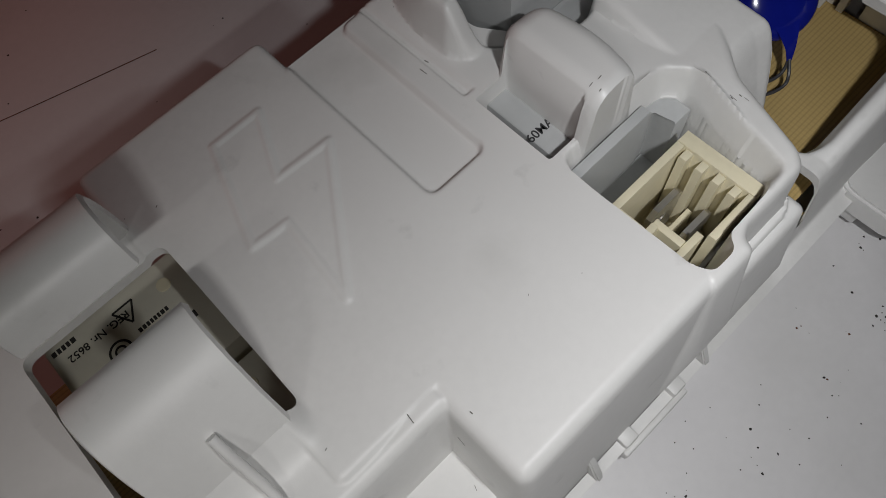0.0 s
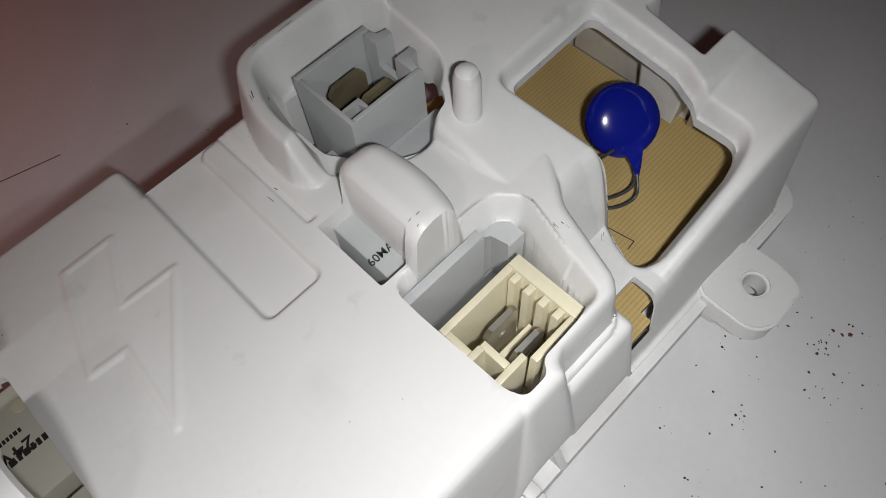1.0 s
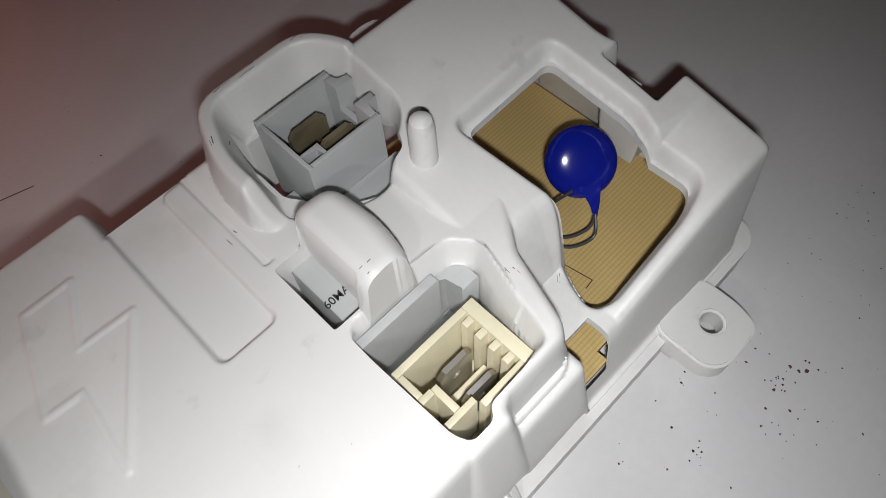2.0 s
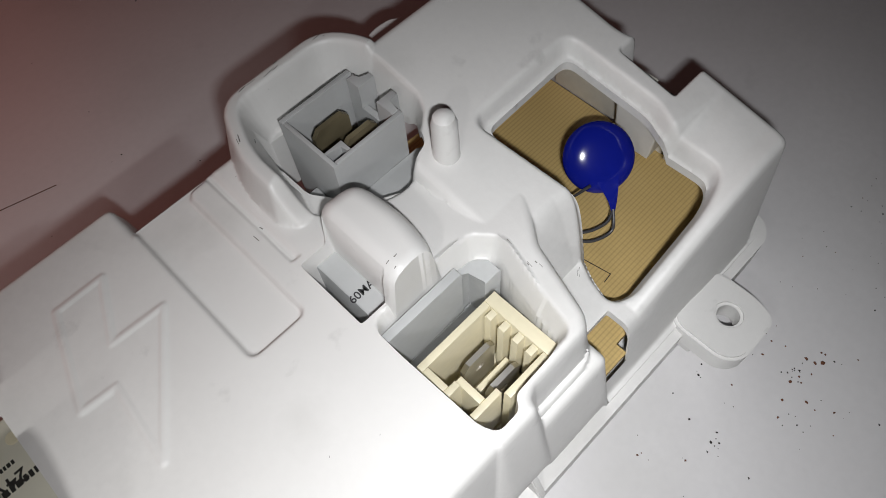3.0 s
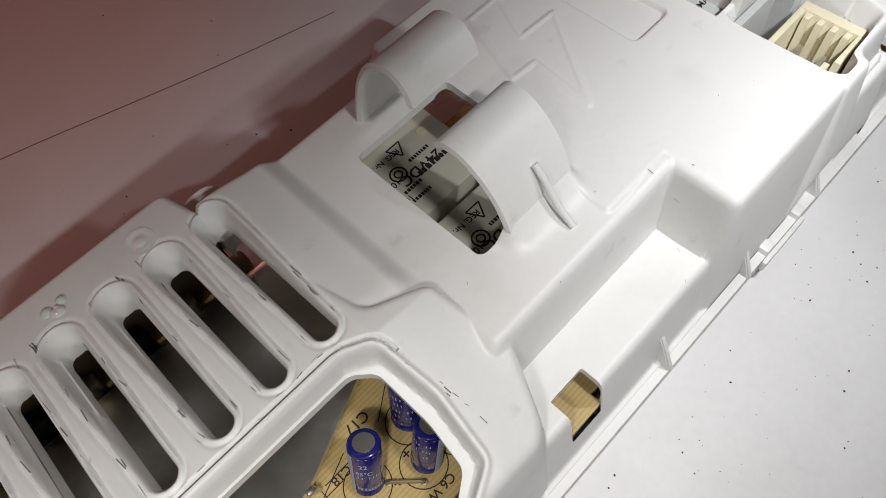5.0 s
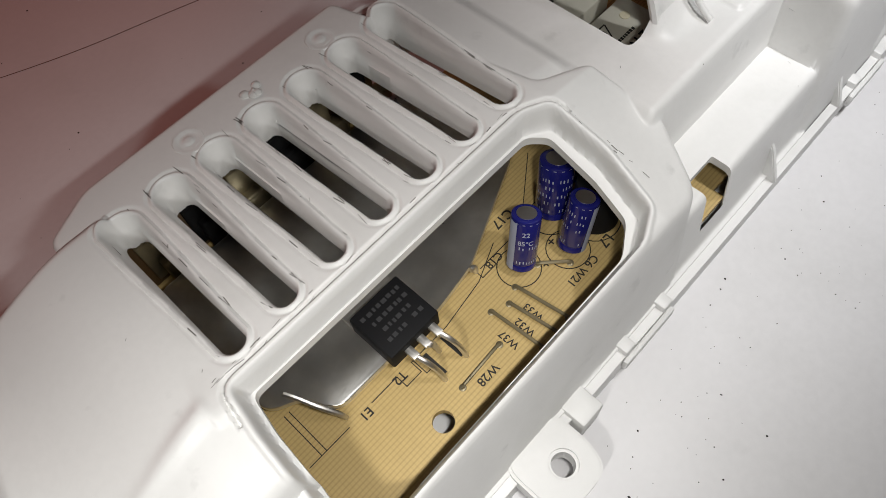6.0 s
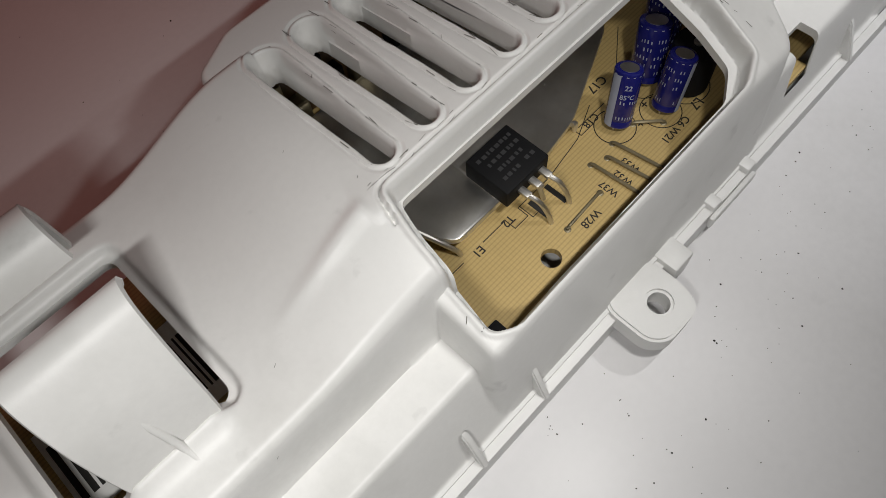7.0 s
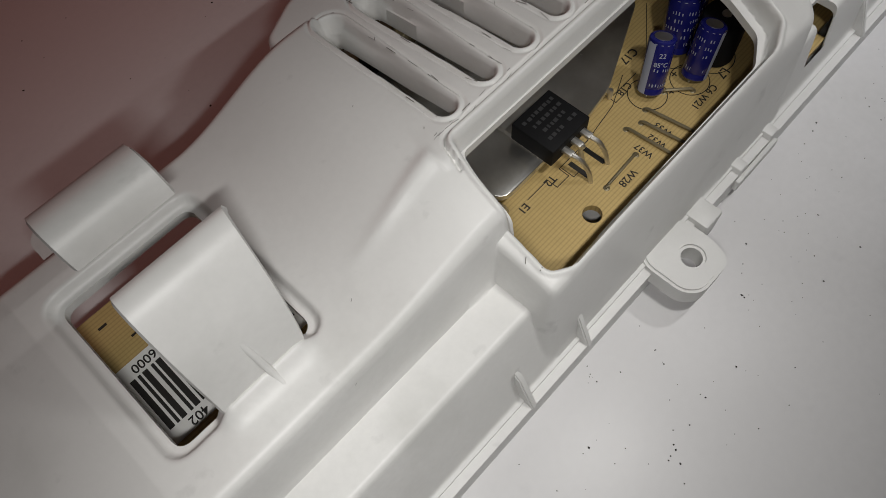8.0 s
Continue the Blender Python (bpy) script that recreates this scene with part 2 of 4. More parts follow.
def step(v, a, b):
    u = np.clip((v - a) / (b - a), 0, 1)
    return u * u * (3 - 2 * u)
# ---------------------------------------------------------------- table and floor
def rect(x0, x1, y0, y1):
    return [(x0, y0), (x1, y0), (x1, y1), (x0, y1)]


bm = bmesh.new()
box(bm, -2600, 2600, -2600, 2600, -790, -750)
tagged(part("floor", bm, TABLE), "plain pale floor under the table", "floor", kind="structure")

table = thing("table", "white laminate table with dust specks and a fine scratch", "table", (0, 0, 0))
bm = bmesh.new()
box(bm, -650, 600, -420, 480, -28, 0, 2.0)
part("tabletop", bm, TABLE, table)
for lx in (-600, 550):
    for ly in (-370, 430):
        bm = bmesh.new()
        box(bm, lx - 22, lx + 22, ly - 22, ly + 22, -750, -28, 2.0)
        part("leg", bm, TABLE, table)

# ---------------------------------------------------------------- housing
FOOT = [(-168, -6), (118, -6), (121, -3), (120.5, 10), (119.5, 40), (112, 52), (92, 53), (82, 56), (80, 59),
        (56, 59), (52, 56), (39, 56), (38.5, 61.5), (9, 61.5), (9, 56), (-29, 56), (-29.5, 62), (-86, 62), (-91, 57), (-94, 55.5), (-168, 55.5)]
HOLES = dict(
    parts_opening=([(-82.5, 19.9), (-31.2, 19.8), (-28.4, 17.6), (-28.0, 9), (-28.8, 2.4), (-33.5, -0.6), (-83, -0.8), (-85.2, 1.2), (-84, 9), (-83.5, 15)], 1.1),
    relay_window=([(-7.2, 19.0), (12.3, 19.0), (12.3, 44.8), (-7.2, 44.8)], 1.4),
    label_window=([(-136.8, 18.0), (-114.3, 18.0), (-114.3, 45.8), (-136.8, 45.8)], 2.0),
    small_window=([(50.8, 20.4), (56.2, 20.4), (56.2, 32.6), (50.8, 32.6)], 0.5),
    grey_socket=([(59.2, 52.5), (77, 51.5), (78.6, 39), (76.5, 36), (75, 33), (69, 31.4), (64, 34), (59.2, 41.2)], 1.0),
    white_socket=([(51.5, 18.6), (60, 18.9), (68.6, 18.2), (71, 15.5), (69.4, 11.0), (67.2, 1.4), (64.5, 0.5), (57.4, 0.3), (56.4, -1.3), (52.8, -1.3), (51.8, 0.8), (51.4, 14.0)], 1.0),
    disc_opening=([(84.2, 30.0), (103, 30.4), (104.2, 15), (102.8, 11.5), (103.2, 2.2), (99, 0.9), (84, 0.9), (82.0, 2.6), (83.2, 7), (86.2, 13)], 2.0),
    tab_notch=([(-12.6, -4.2), (-5.6, -4.2), (-5.6, 1.0), (-12.6, 1.0)], 0.4),
    tab_notch_far=([(73.4, -4.2), (79.6, -4.2), (79.6, 1.4), (73.4, 1.4)], 0.4),
)
SLOTS = [(-79.8 + i * 8.38, 23.9, 52.4) for i in range(7)]


def cover_height():
    h = np.full(GX.shape, 9.0)
    y_slope = np.clip(20 - GY, 0, 40) * 0.36
    # shelf along the near side
    h = bump(h, [(-88, -3.0), (116, -3.0), (116, 54), (-88, 54)], 25.0, 1.4, 7.0)
    h = bump(h, [(-166, -0.2), (-86, -0.2), (-86, 54), (-166, 54)], 25.0 - 9 * step(-GX, 140, 166), 1.2, 3.0)
    # left end with the label window
    z = 37.0 - 0.27 * np.clip(-141 - GX, 0, 40) + (6.2 - y_slope * 0.9) * step(GX, -111, -86)
    h = bump(h, [(-166, 8.6), (-80, 8.6), (-80, 54), (-166, 54)], z, 1.8, 8.0)
    # raised panel with the slots and the big opening
    fall = 0.42 * np.clip(20 - GY, 0, 40)
    fall_end = 8.3 * step(20.5 - GY, 0, 12.5) + 0.15 * np.clip(9 - GY, 0, 20)
    fall = fall + (fall_end - fall) * step(-GX, 72, 84)
    panel = 43.4 - fall - 0.055 * np.clip(GY - 22, 0, 40) - 0.17 * np.clip(GX + 26, 0, 20)
    h = bump(h, [(-88.4, -2.6), (-19.5, -3.0), (-17.2, -1.0), (-12.6, 8.4), (-15.5, 21), (-24, 24), (-29.5, 52), (-31.5, 61), (-80, 61), (-88, 57)], panel, 1.3, 9.0, 1.6)
    # middle with the relay window
    z = 39.0 + 2.2 * step(-GX, 15.2, 19) * step(GY, 18, 26) + 1.6 * step(-GX, 18, 28)
    z = z + 0.55 * step(GX, 13, 22) - 3.0 * step(-GX, 14.6, 18) * step(-GY, -22, -16)
    h = bump(h, [(-30, 8.4), (24, 8.4), (24, 54.4), (-30, 54.4)], z, 1.5, 9.0, 1.0)
    # lid
    h = bump(h, [(22.4, -2.6), (53.5, -2.6), (53.5, 54.4), (22.4, 54.4)], 39.6, 1.8, 9.0, 2.0)
    h = bump(h, [(9.5, 10), (38.2, 10), (38.2, 60), (9.5, 60)], 39.6, 1.2, 5.0, 1.5)
    h = pocket(h, [(38.2, 27), (47, 27), (47, 53.5), (50.5, 53.5), (50.5, 66), (38.2, 66)], 38.5, 0.5, 1.6, 1.5)
    h = pocket(h, [(50.4, 34), (53.5, 34), (53.5, 66), (50.4, 66)], 39.0, 0.4, 2.0, 0.5)
    # embossed warning mark
    bolt = [(24.3, 50.8), (31.2, 50.8), (27.0, 41.6), (34.6, 41.2), (23.2, 24.5), (24.4, 36.4), (19.6, 36.8)]
    d = poly_dist(bolt, GX, GY)
    h = h + 0.24 * step(-np.abs(d + 0.1), -0.7, -0.1) + 0.10 * step(d, -0.2, 0.3)
    # far end: sockets and disc opening
    h = bump(h, [(51, -2.9), (58.2, -2.9), (58.8, -1.0), (69.6, -1.0), (71.6, 1.0), (75.2, 12), (80, 18), (84, 26), (84, 54.4), (51, 54.4)], 39.6, 1.5, 6.0, 1.2)
    h = bump(h, [(56, -3.8), (72.6, -3.8), (72.6, 3.0), (56, 3.0)], 30.0, 1.4, 6.0, 1.5)
    far = 36.0 + np.clip(GY - 1, 0, 60) * 0.20
    low = 26.0 + 0.45 * np.clip(GX - 82, 0, 40) + 2.5 * np.clip(GY - 9.5, 0, 60)
    h = bump(h, [(71, -2.6), (115, -2.6), (116, 0), (116, 20), (111.5, 26), (111.5, 50.5), (71, 50.5)], -smooth_max(-far, -low, 3.0), 1.6, 9.0, 3.0)
    h = pocket(h, rect(108.3, 125, 14.0, 24.6), 19.0, 0.6, 12.0, 0.5)
    # collar round the grey socket
    d = poly_dist(round_poly([(54, 36), (54, 47), (58, 57.3), (77, 57.6), (81.5, 51), (81.5, 36), (70, 30)], 4.0), GX, GY)
    rise = step(GY + 0.35 * (80 - GX), 45, 50)
    h = np.maximum(h, np.where(d > -6, 39.6 + 7.0 * rise - drop(d, 0.9, 5.0), 0))
    inner = [(56.4, 38), (56.4, 47), (59.6, 55.2), (76, 55.5), (79.6, 50), (79.8, 38), (70, 30.6), (62, 33)]
    h = pocket(h, inner, 38.4, 0.6, 3.6, 3.2)
    # rim of the white socket
    d = poly_dist(round_poly([(50, 19.6), (60, 20.6), (69, 20.2), (73, 16.5), (71.5, 11), (67, -1.6), (50, -1.6)], 3.0), GX, GY)
    h = np.maximum(h, np.where(d > -5, 40.2 - drop(d, 0.9, 6.0), 0) * (GX > 54) * (GY > 6))
    h = pocket(h, [(52, 19.5), (60, 20), (69.5, 19.6), (72.3, 16.5), (70.8, 11), (68.4, 0.9), (52, 0.3)], 35.6, 0.5, 3.0, 1.5)
    h = pocket(h, [(59.0, -9), (76, -9), (76, 0.2), (70.5, -0.6), (59.6, -0.6)], 31.0, 0.9, 5.0, 0.8)
    # hood over the small window
    h = bump(h, [(55.4, 17.4), (62.4, 17.4), (63.8, 25), (62.8, 33.4), (57.0, 33.8), (55.4, 32)], 47.6, 2.8, 10.0, 3.2)
    # slots: tapered recesses, deep at the far end and shallow at the near end, each with a thin lip
    for x, y0, y1 in SLOTS:
        half = 1.95 + 0.75 * step(GY, y0 + 2, y1 - 4)
        v = np.clip(GY, y0 + 1.9, y1 - 2.4)
        d = half - np.hypot(GX - x, GY - v)
        h = h + 0.22 * step(d, -0.75, -0.4) - 0.25 * step(-np.abs(d + 0.95), -0.35, -0.1)
        floor_z = panel - 0.7 - 0.085 * np.clip(GY - y0, 0, 40)
        h = np.maximum(h - drop(-d, 0.5, 3.6), np.minimum(h, floor_z))
    # ramps that run up into the tongues
    for x0, x1, edge in ((-2.6, 10.8, 19.0), (-130.0, -116.5, 18.0)):
        across = step(GX, x0 - 2.0, x0 + 1.5) * step(-GX, -x1 - 2.0, -x1 + 1.5)
        h = h + 4.6 * across * step(GY, edge - 7.0, edge + 1.5) ** 2 * (GY < edge + 3)
    # rims of the windows
    h = pocket(h, rect(-138.2, -112.8, 16.6, 47.2), 35.4, 0.9, 1.2, 3.0)
    ring = [(-83.6, 20.9), (-30.6, 20.9), (-26.6, 18.8), (-25.4, 10), (-26.6, 0.6), (-31.4, -1.7), (-83, -1.7), (-86.2, 0.2), (-85.4, 9), (-84.8, 15)]
    d = poly_dist(round_poly(ring, 1.1), GX, GY)
    h = h + 0.5 * step(d, -1.15, -0.75) - 0.8 * step(-np.abs(d + 1.3), -0.45, -0.12) * (GY > 17)
    h = pocket(h, ring, h - 4.2, 0.6, 5.0, 1.1)
    # crease that runs from the corner of the opening down to the end deck
    u = np.clip((-86.0 - GX) / 20.5, 0, 1)
    h = h + 0.8 * (1 - u) * np.exp(-((GY - 21.5 + 2.2 * u) / 1.3) ** 2) * step(-GX, 86.0, 88.5) * (GX > -107)
    h = pocket(h, [(82.6, 31.2), (104.2, 31.6), (105.4, 15), (104, 11.5), (104.2, 1.6), (99, 0.1), (83.6, 0.1), (80.9, 2.2), (82.2, 7), (85.2, 13)], h - 3.0, 0.9, 3.0, 2.5)
    return h


def sheet_mesh(name, h, cut, thick, material, parent):
    """The surface h over the grid, without what lies where cut > 0; cut edges follow the outline and are thick mm deep."""
    x, y = GX.copy(), GY.copy()
    gx, gy = np.gradient(cut, STEP)
    norm = gx * gx + gy * gy + 1e-6
    near = np.abs(cut) < STEP * 0.75
    mx, my = np.where(near, -cut * gx / norm, 0), np.where(near, -cut * gy / norm, 0)
    lim = np.maximum(np.hypot(mx, my) / (0.8 * STEP), 1)
    mx, my = mx / lim, my / lim
    hx, hy = np.gradient(h, STEP)
    h = h + np.clip(hx * mx + hy * my, -0.6, 0.6)
    x, y = x + mx, y + my
    centre = (cut[:-1, :-1] + cut[1:, :-1] + cut[:-1, 1:] + cut[1:, 1:]) / 4
    keep = centre < 0
    n0, n1 = GX.shape
    idx = np.arange(n0 * n1).reshape(n0, n1)
    quads = np.stack([idx[:-1, :-1], idx[1:, :-1], idx[1:, 1:], idx[:-1, 1:]], -1)[keep]
    used = np.unique(quads)
    new_id = np.full(n0 * n1, -1)
    new_id[used] = np.arange(len(used))
    quads = new_id[quads]
    co = np.stack([x.ravel(), y.ravel(), h.ravel()], 1)[used]
    # boundary edges carry the thickness
    e = np.concatenate([quads[:, [0, 1]], quads[:, [1, 2]], quads[:, [2, 3]], quads[:, [3, 0]]])
    key = np.sort(e, 1)
    _, first, count = np.unique(key, axis=0, return_index=True, return_counts=True)
    edge = e[first[count == 1]]
    rim = np.unique(edge)
    low_id = np.full(len(co), -1)
    low_id[rim] = len(co) + np.arange(len(rim))
    low = co[rim].copy()
    deep = (low[:, 0] > 50.4) & (low[:, 0] < 72.8) & (low[:, 1] > -3.2)
    slotted = (low[:, 0] > -84) & (low[:, 0] < -25) & (low[:, 1] > 23) & (low[:, 1] < 54)
    low[:, 2] -= np.where(deep, 12.0, np.where(slotted, 3.4, thick))
    walls = np.stack([edge[:, 1], edge[:, 0], low_id[edge[:, 0]], low_id[edge[:, 1]]], 1)
    co = np.concatenate([co, low]) * MM
    faces = np.concatenate([quads, walls])
    me = bpy.data.meshes.new(name)
    me.vertices.add(len(co))
    me.vertices.foreach_set("co", co.ravel())
    me.loops.add(faces.size)
    me.loops.foreach_set("vertex_index", faces.ravel().astype(np.int32))
    me.polygons.add(len(faces))
    me.polygons.foreach_set("loop_start", np.arange(0, faces.size, 4, dtype=np.int32))
    me.polygons.foreach_set("loop_total", np.full(len(faces), 4, dtype=np.int32))
    me.update(calc_edges=True)
    me.validate()
    me.materials.append(material)
    me.shade_smooth()
    me.set_sharp_from_angle(angle=radians(62))
    ob = new(name, me)
    ob.parent = parent
    return ob


housing = thing("module_housing", "white moulded plastic control module housing with slots and open windows", "housing", (0, 0, 0))
COVER_H = cover_height()
CUT = -poly_dist(round_poly(FOOT, 2.0), GX, GY)
for pts, r in HOLES.values():
    CUT = np.maximum(CUT, poly_dist(round_poly(pts, r), GX, GY))
for sx, sy0, sy1 in SLOTS:
    CUT = np.maximum(CUT, poly_dist(round_poly(rect(sx - 1.75, sx + 1.75, sy0 + 0.3, sy1 - 0.6), 1.75), GX, GY))
sheet_mesh("cover", COVER_H, CUT, 1.6, WHITE, housing)

# tray under the cover
bm = bmesh.new()
prism(bm, round_poly([(x * 1.004, y + (1.2 if y > 20 else -1.6)) for x, y in FOOT], 2.0), 0.3, 8.2, 0.8)
part("tray", bm, WHITE, housing)
# ---------------------------------------------------------------- housing: hinged tongues, ears, clips
TONGUE_NEAR = glide([(16.9, 36.0), (17.2, 39.0), (18.1, 43.6), (19.6, 48.4), (21.8, 52.6), (24.2, 55.4), (26.2, 56.2), (27.2, 55.8)], 5)
TONGUE_FAR = glide([(51.0, 38.0), (49.6, 44.0), (47.6, 50.0), (44.6, 55.0), (41.6, 56.8), (39.2, 56.6), (37.6, 55.0), (36.9, 53.0)], 5)


def tongue(name, profile, x0, x1, dz=0.0, side0=0.0, side1=0.0):
    bm = bmesh.new()
    strip(bm, [(p[0], p[1] + dz) for p in profile], x0, x1, 1.3, side0, side1)
    return part(name, bm, WHITE, housing, "curled white plastic tongue standing over a window")


def rib(x, line, lean=0.0):
    """The short raised fold that runs up the foot of a tongue."""
    bm = bmesh.new()
    n = len(line) - 1
    wire(bm, glide([(x + lean * i / n, y, z) for i, (y, z) in enumerate(line)], 6), 0.55, 10)
    return part("rib", bm, WHITE, housing)


TONGUE_LOW = glide([(17.6, 36.4), (18.0, 39.2), (19.0, 42.6), (20.8, 46.2), (23.6, 49.2), (26.6, 50.9), (29.2, 51.0), (30.6, 50.0)], 5)
tongue("tongue", TONGUE_LOW, -2.6, 10.8, 0.0, -0.6, 0.4)
tongue("tongue", [(p[0] - 1.0, p[1]) for p in TONGUE_FAR], -2.4, 10.8, 0.0)
tongue("tongue", TONGUE_NEAR, -130.0, -116.5, 0.0, 0.6, 3.0)
tongue("tongue", [(p[0] - 1.0, p[1]) for p in TONGUE_FAR], -130.6, -116.4, 0.0, 0.4, 0.6)
rib(4.9, [(12.6, 39.4), (15.0, 41.2), (16.9, 43.4), (18.5, 45.6), (20.2, 47.2)])
rib(-122.0, [(13.6, 36.5), (15.8, 38.2), (17.0, 41.2), (17.9, 44.2), (19.0, 46.8)], -0.8)

# pin beside the grey socket
bm = bmesh.new()
lathe(bm, [(2.3, 38.5), (2.0, 40.5), (1.85, 48.4), (1.5, 49.6), (0.8, 50.1), (0.0, 50.2)], (76.0, 30.0, 0))
part("pin", bm, WHITE, housing)


def ear(x0, x1, hx, y_tip):
    bm = bmesh.new()
    outline = round_poly([(x0, -4), (x0, y_tip + 2.6), (x0 + 2.5, y_tip), (x1 - 1.5, y_tip), (x1, y_tip + 4.5), (x1, -4)], 3.6, 6)
    plate(bm, outline, [ring_points(hx, -11.1, 1.95)], 5.4, 10.0)
    bmesh.ops.recalc_face_normals(bm, faces=bm.faces)
    sharp = [e for e in bm.edges if len(e.link_faces) == 2 and e.calc_face_angle() > 1.0 and min(v.co.z for v in e.verts) > 9]
    bmesh.ops.bevel(bm, geom=sharp, offset=0.5, segments=2, affect="EDGES")
    return part("ear", bm, WHITE, housing, "rounded mounting ear with a screw hole")


ear(-63.9, -51.6, -57.1, -16.5)
ear(92.5, 106.0, 100.0, -17.4)


def clip(x0, x1):
    """A catch on the near edge: a bridge over a shallow gap."""
    bm = bmesh.new()
    box(bm, x0, x1, -8.6, -7.6, 3.6, 6.6, 0.35)
    part("catch_bar", bm, WHITE, housing)
    for x in (x0 + 1.6, x1 - 1.6):
        bm = bmesh.new()
        box(bm, x - 1.3, x + 1.3, -7.7, -4.2, 4.2, 9.6, 0.4)
        part("catch_post", bm, WHITE, housing)


clip(38.6, 52.0)
clip(-36.4, -22.6)
for hx, w in ((-47.8, 5.2), (95.8, 5.0), (-81.5, 1.2), (-96.0, 1.2), (33.5, 1.3), (56.5, 1.3), (10.0, 1.2)):
    bm = bmesh.new()
    if w > 3:
        box(bm, hx - w / 2, hx + w / 2, -10.0, -4.0, 2.0, 9.4, 0.6)
    else:
        vs = [(-8.0, 8.0), (-3.2, 8.0), (-3.2, 17.5), (-4.6, 16.0)]
        a = [bm.verts.new((hx - w / 2, y, z)) for y, z in vs]
        b = [bm.verts.new((hx + w / 2, y, z)) for y, z in vs]
        bm.faces.new(a)
        bm.faces.new(b[::-1])
        for i in range(4):
            bm.faces.new((a[i - 1], b[i - 1], b[i], a[i]))
        bmesh.ops.bevel(bm, geom=list(bm.edges), offset=0.25, segments=2, affect="EDGES")
    part("hook" if w > 3 else "gusset", bm, WHITE, housing)

# ---------------------------------------------------------------- circuit board
PCB = 17.0
board = thing("circuit_board", "tan circuit board with black printed marks inside the housing", "circuit board", (0, 0, 0))
bm = bmesh.new()
outline = [(-13.2, -1.6), (-13.2, -3.6), (-5.2, -3.6), (-5.2, -1.6), (73.0, -1.6), (73.0, -3.6), (80, -3.6), (80, -1.6),
           (114.2, -1.6), (114.2, 49), (56, 52.5), (-28, 52.5), (-28, 59.8), (-86, 59.8), (-86, 55.0), (-160, 55.0), (-160, 0.6), (-90, 0.6), (-86, -1.6)]
plate(bm, outline, [ring_points(-65.8, 5.5, 1.75)], PCB - 1.6, PCB)
part("board", bm, BOARD, board, smooth=False)


def mark(text, x, y, size=2.5, turn=180):
    lettering("printed_mark", text, size, (x, y, PCB + 0.02), turn, INK, board)


def ink_line(*pts, w=0.16):
    """A printed line on the board."""
    bm = bmesh.new()
    for (ax, ay), (bx, by) in zip(pts, pts[1:]):
        d = Vector((bx - ax, by - ay, 0))
        box(bm, -w / 2, d.length + w / 2, -w / 2, w / 2, 0, 0.02,
            m=Matrix.Translation((ax, ay, PCB + 0.005)) @ Matrix.Rotation(math.atan2(d.y, d.x), 4, "Z"))
    part("printed_line", bm, INK, board, smooth=False)


def ink_arc(x, y, r, a0=0, a1=360):
    n = 30
    ink_line(*[(x + r * math.cos(radians(a0 + (a1 - a0) * i / n)), y + r * math.sin(radians(a0 + (a1 - a0) * i / n))) for i in range(n + 1)], w=0.18)


mark("W33", -43.2, 6.9, 1.8, 90)
mark("W32", -46.1, 6.2, 1.8, 90)
mark("W37", -49.4, 6.7, 1.8, 90)
mark("W28", -55.9, 5.4, 2.0)
mark("T2", -65.4, 15.2, 2.1)
mark("E1", -72.8, 15.0, 2.1)
mark("C6", -29.9, 5.6, 2.0)
mark("W21", -33.7, 5.6, 2.0)
mark("C18", -40.4, 17.8, 2.0)
mark("C17", -33.4, 22.0)
mark("L7", -25.2, 6.2)
mark("+", -35.2, 11.0, 2.4)
mark("+", -31.4, 13.0, 2.4)
mark("+", -36.6, 15.6, 2.4)
ink_arc(-38.6, 13.8, 3.7)
ink_arc(-30.6, 9.9, 3.7)
ink_arc(-27.6, 16.2, 3.7)
ink_arc(-23.0, 10.4, 4.6)
ink_line((-84, 15.4), (-76.0, 15.4))
ink_line((-80.6, 15.4), (-80.6, 24.0))
ink_line((-81.6, 15.4), (-81.6, 24.0))
ink_line((-71, 15.6), (-65.6, 15.6), (-65.6, 13.4), (-62.4, 13.4), (-62.4, 15.6), (-54.4, 15.6), (-45, 17.0), (-38.0, 20.0))
ink_line((-62.0, 15.6), (-62.0, 12.6), (-60.4, 12.6))
ink_line((-40.8, 17.0), (-44.0, 17.0), (-44.0, 22))
ink_line((-43.0, 18.4), (-36, 18.4))
ink_line((-31.0, 19.6), (-20.0, 27.5))
ink_line((87.5, 15.0), (89.0, 6.6), (87.2, 6.4))
ink_line((85.0, 4.6), (84.4, 3.0))


def jumper(x0, y0, x1, y1):
    bm = bmesh.new()
    a, b = Vector((x0, y0, PCB)), Vector((x1, y1, PCB))
    u = (b - a).normalized()
    wire(bm, [a - Vector((0, 0, 0.4)), a + Vector((0, 0, 0.35)), a + u * 0.35 + Vector((0, 0, 0.62)), b - u * 0.35 + Vector((0, 0, 0.62)), b + Vector((0, 0, 0.35)), b - Vector((0, 0, 0.4))], 0.30)
    w = part("wire", bm, BRASS, parent=thing("wire_jumper", "tinned wire link soldered flat on the board", "wire", (0, 0, 0), "wire links"))
    for p in (a, b):
        bm = bmesh.new()
        lathe(bm, [(0.62, 0), (0.55, 0.06), (0.3, 0.10)], p, 14)
        part("solder_eye", bm, BRASS, w)


jumper(-41.8, 11.9, -40.4, 2.0)
jumper(-44.7, 10.7, -43.5, 1.6)
jumper(-47.7, 11.9, -47.0, 1.8)
jumper(-51.0, 7.3, -60.0, 6.9)
jumper(-36.2, 11.8, -32.4, 8.0)


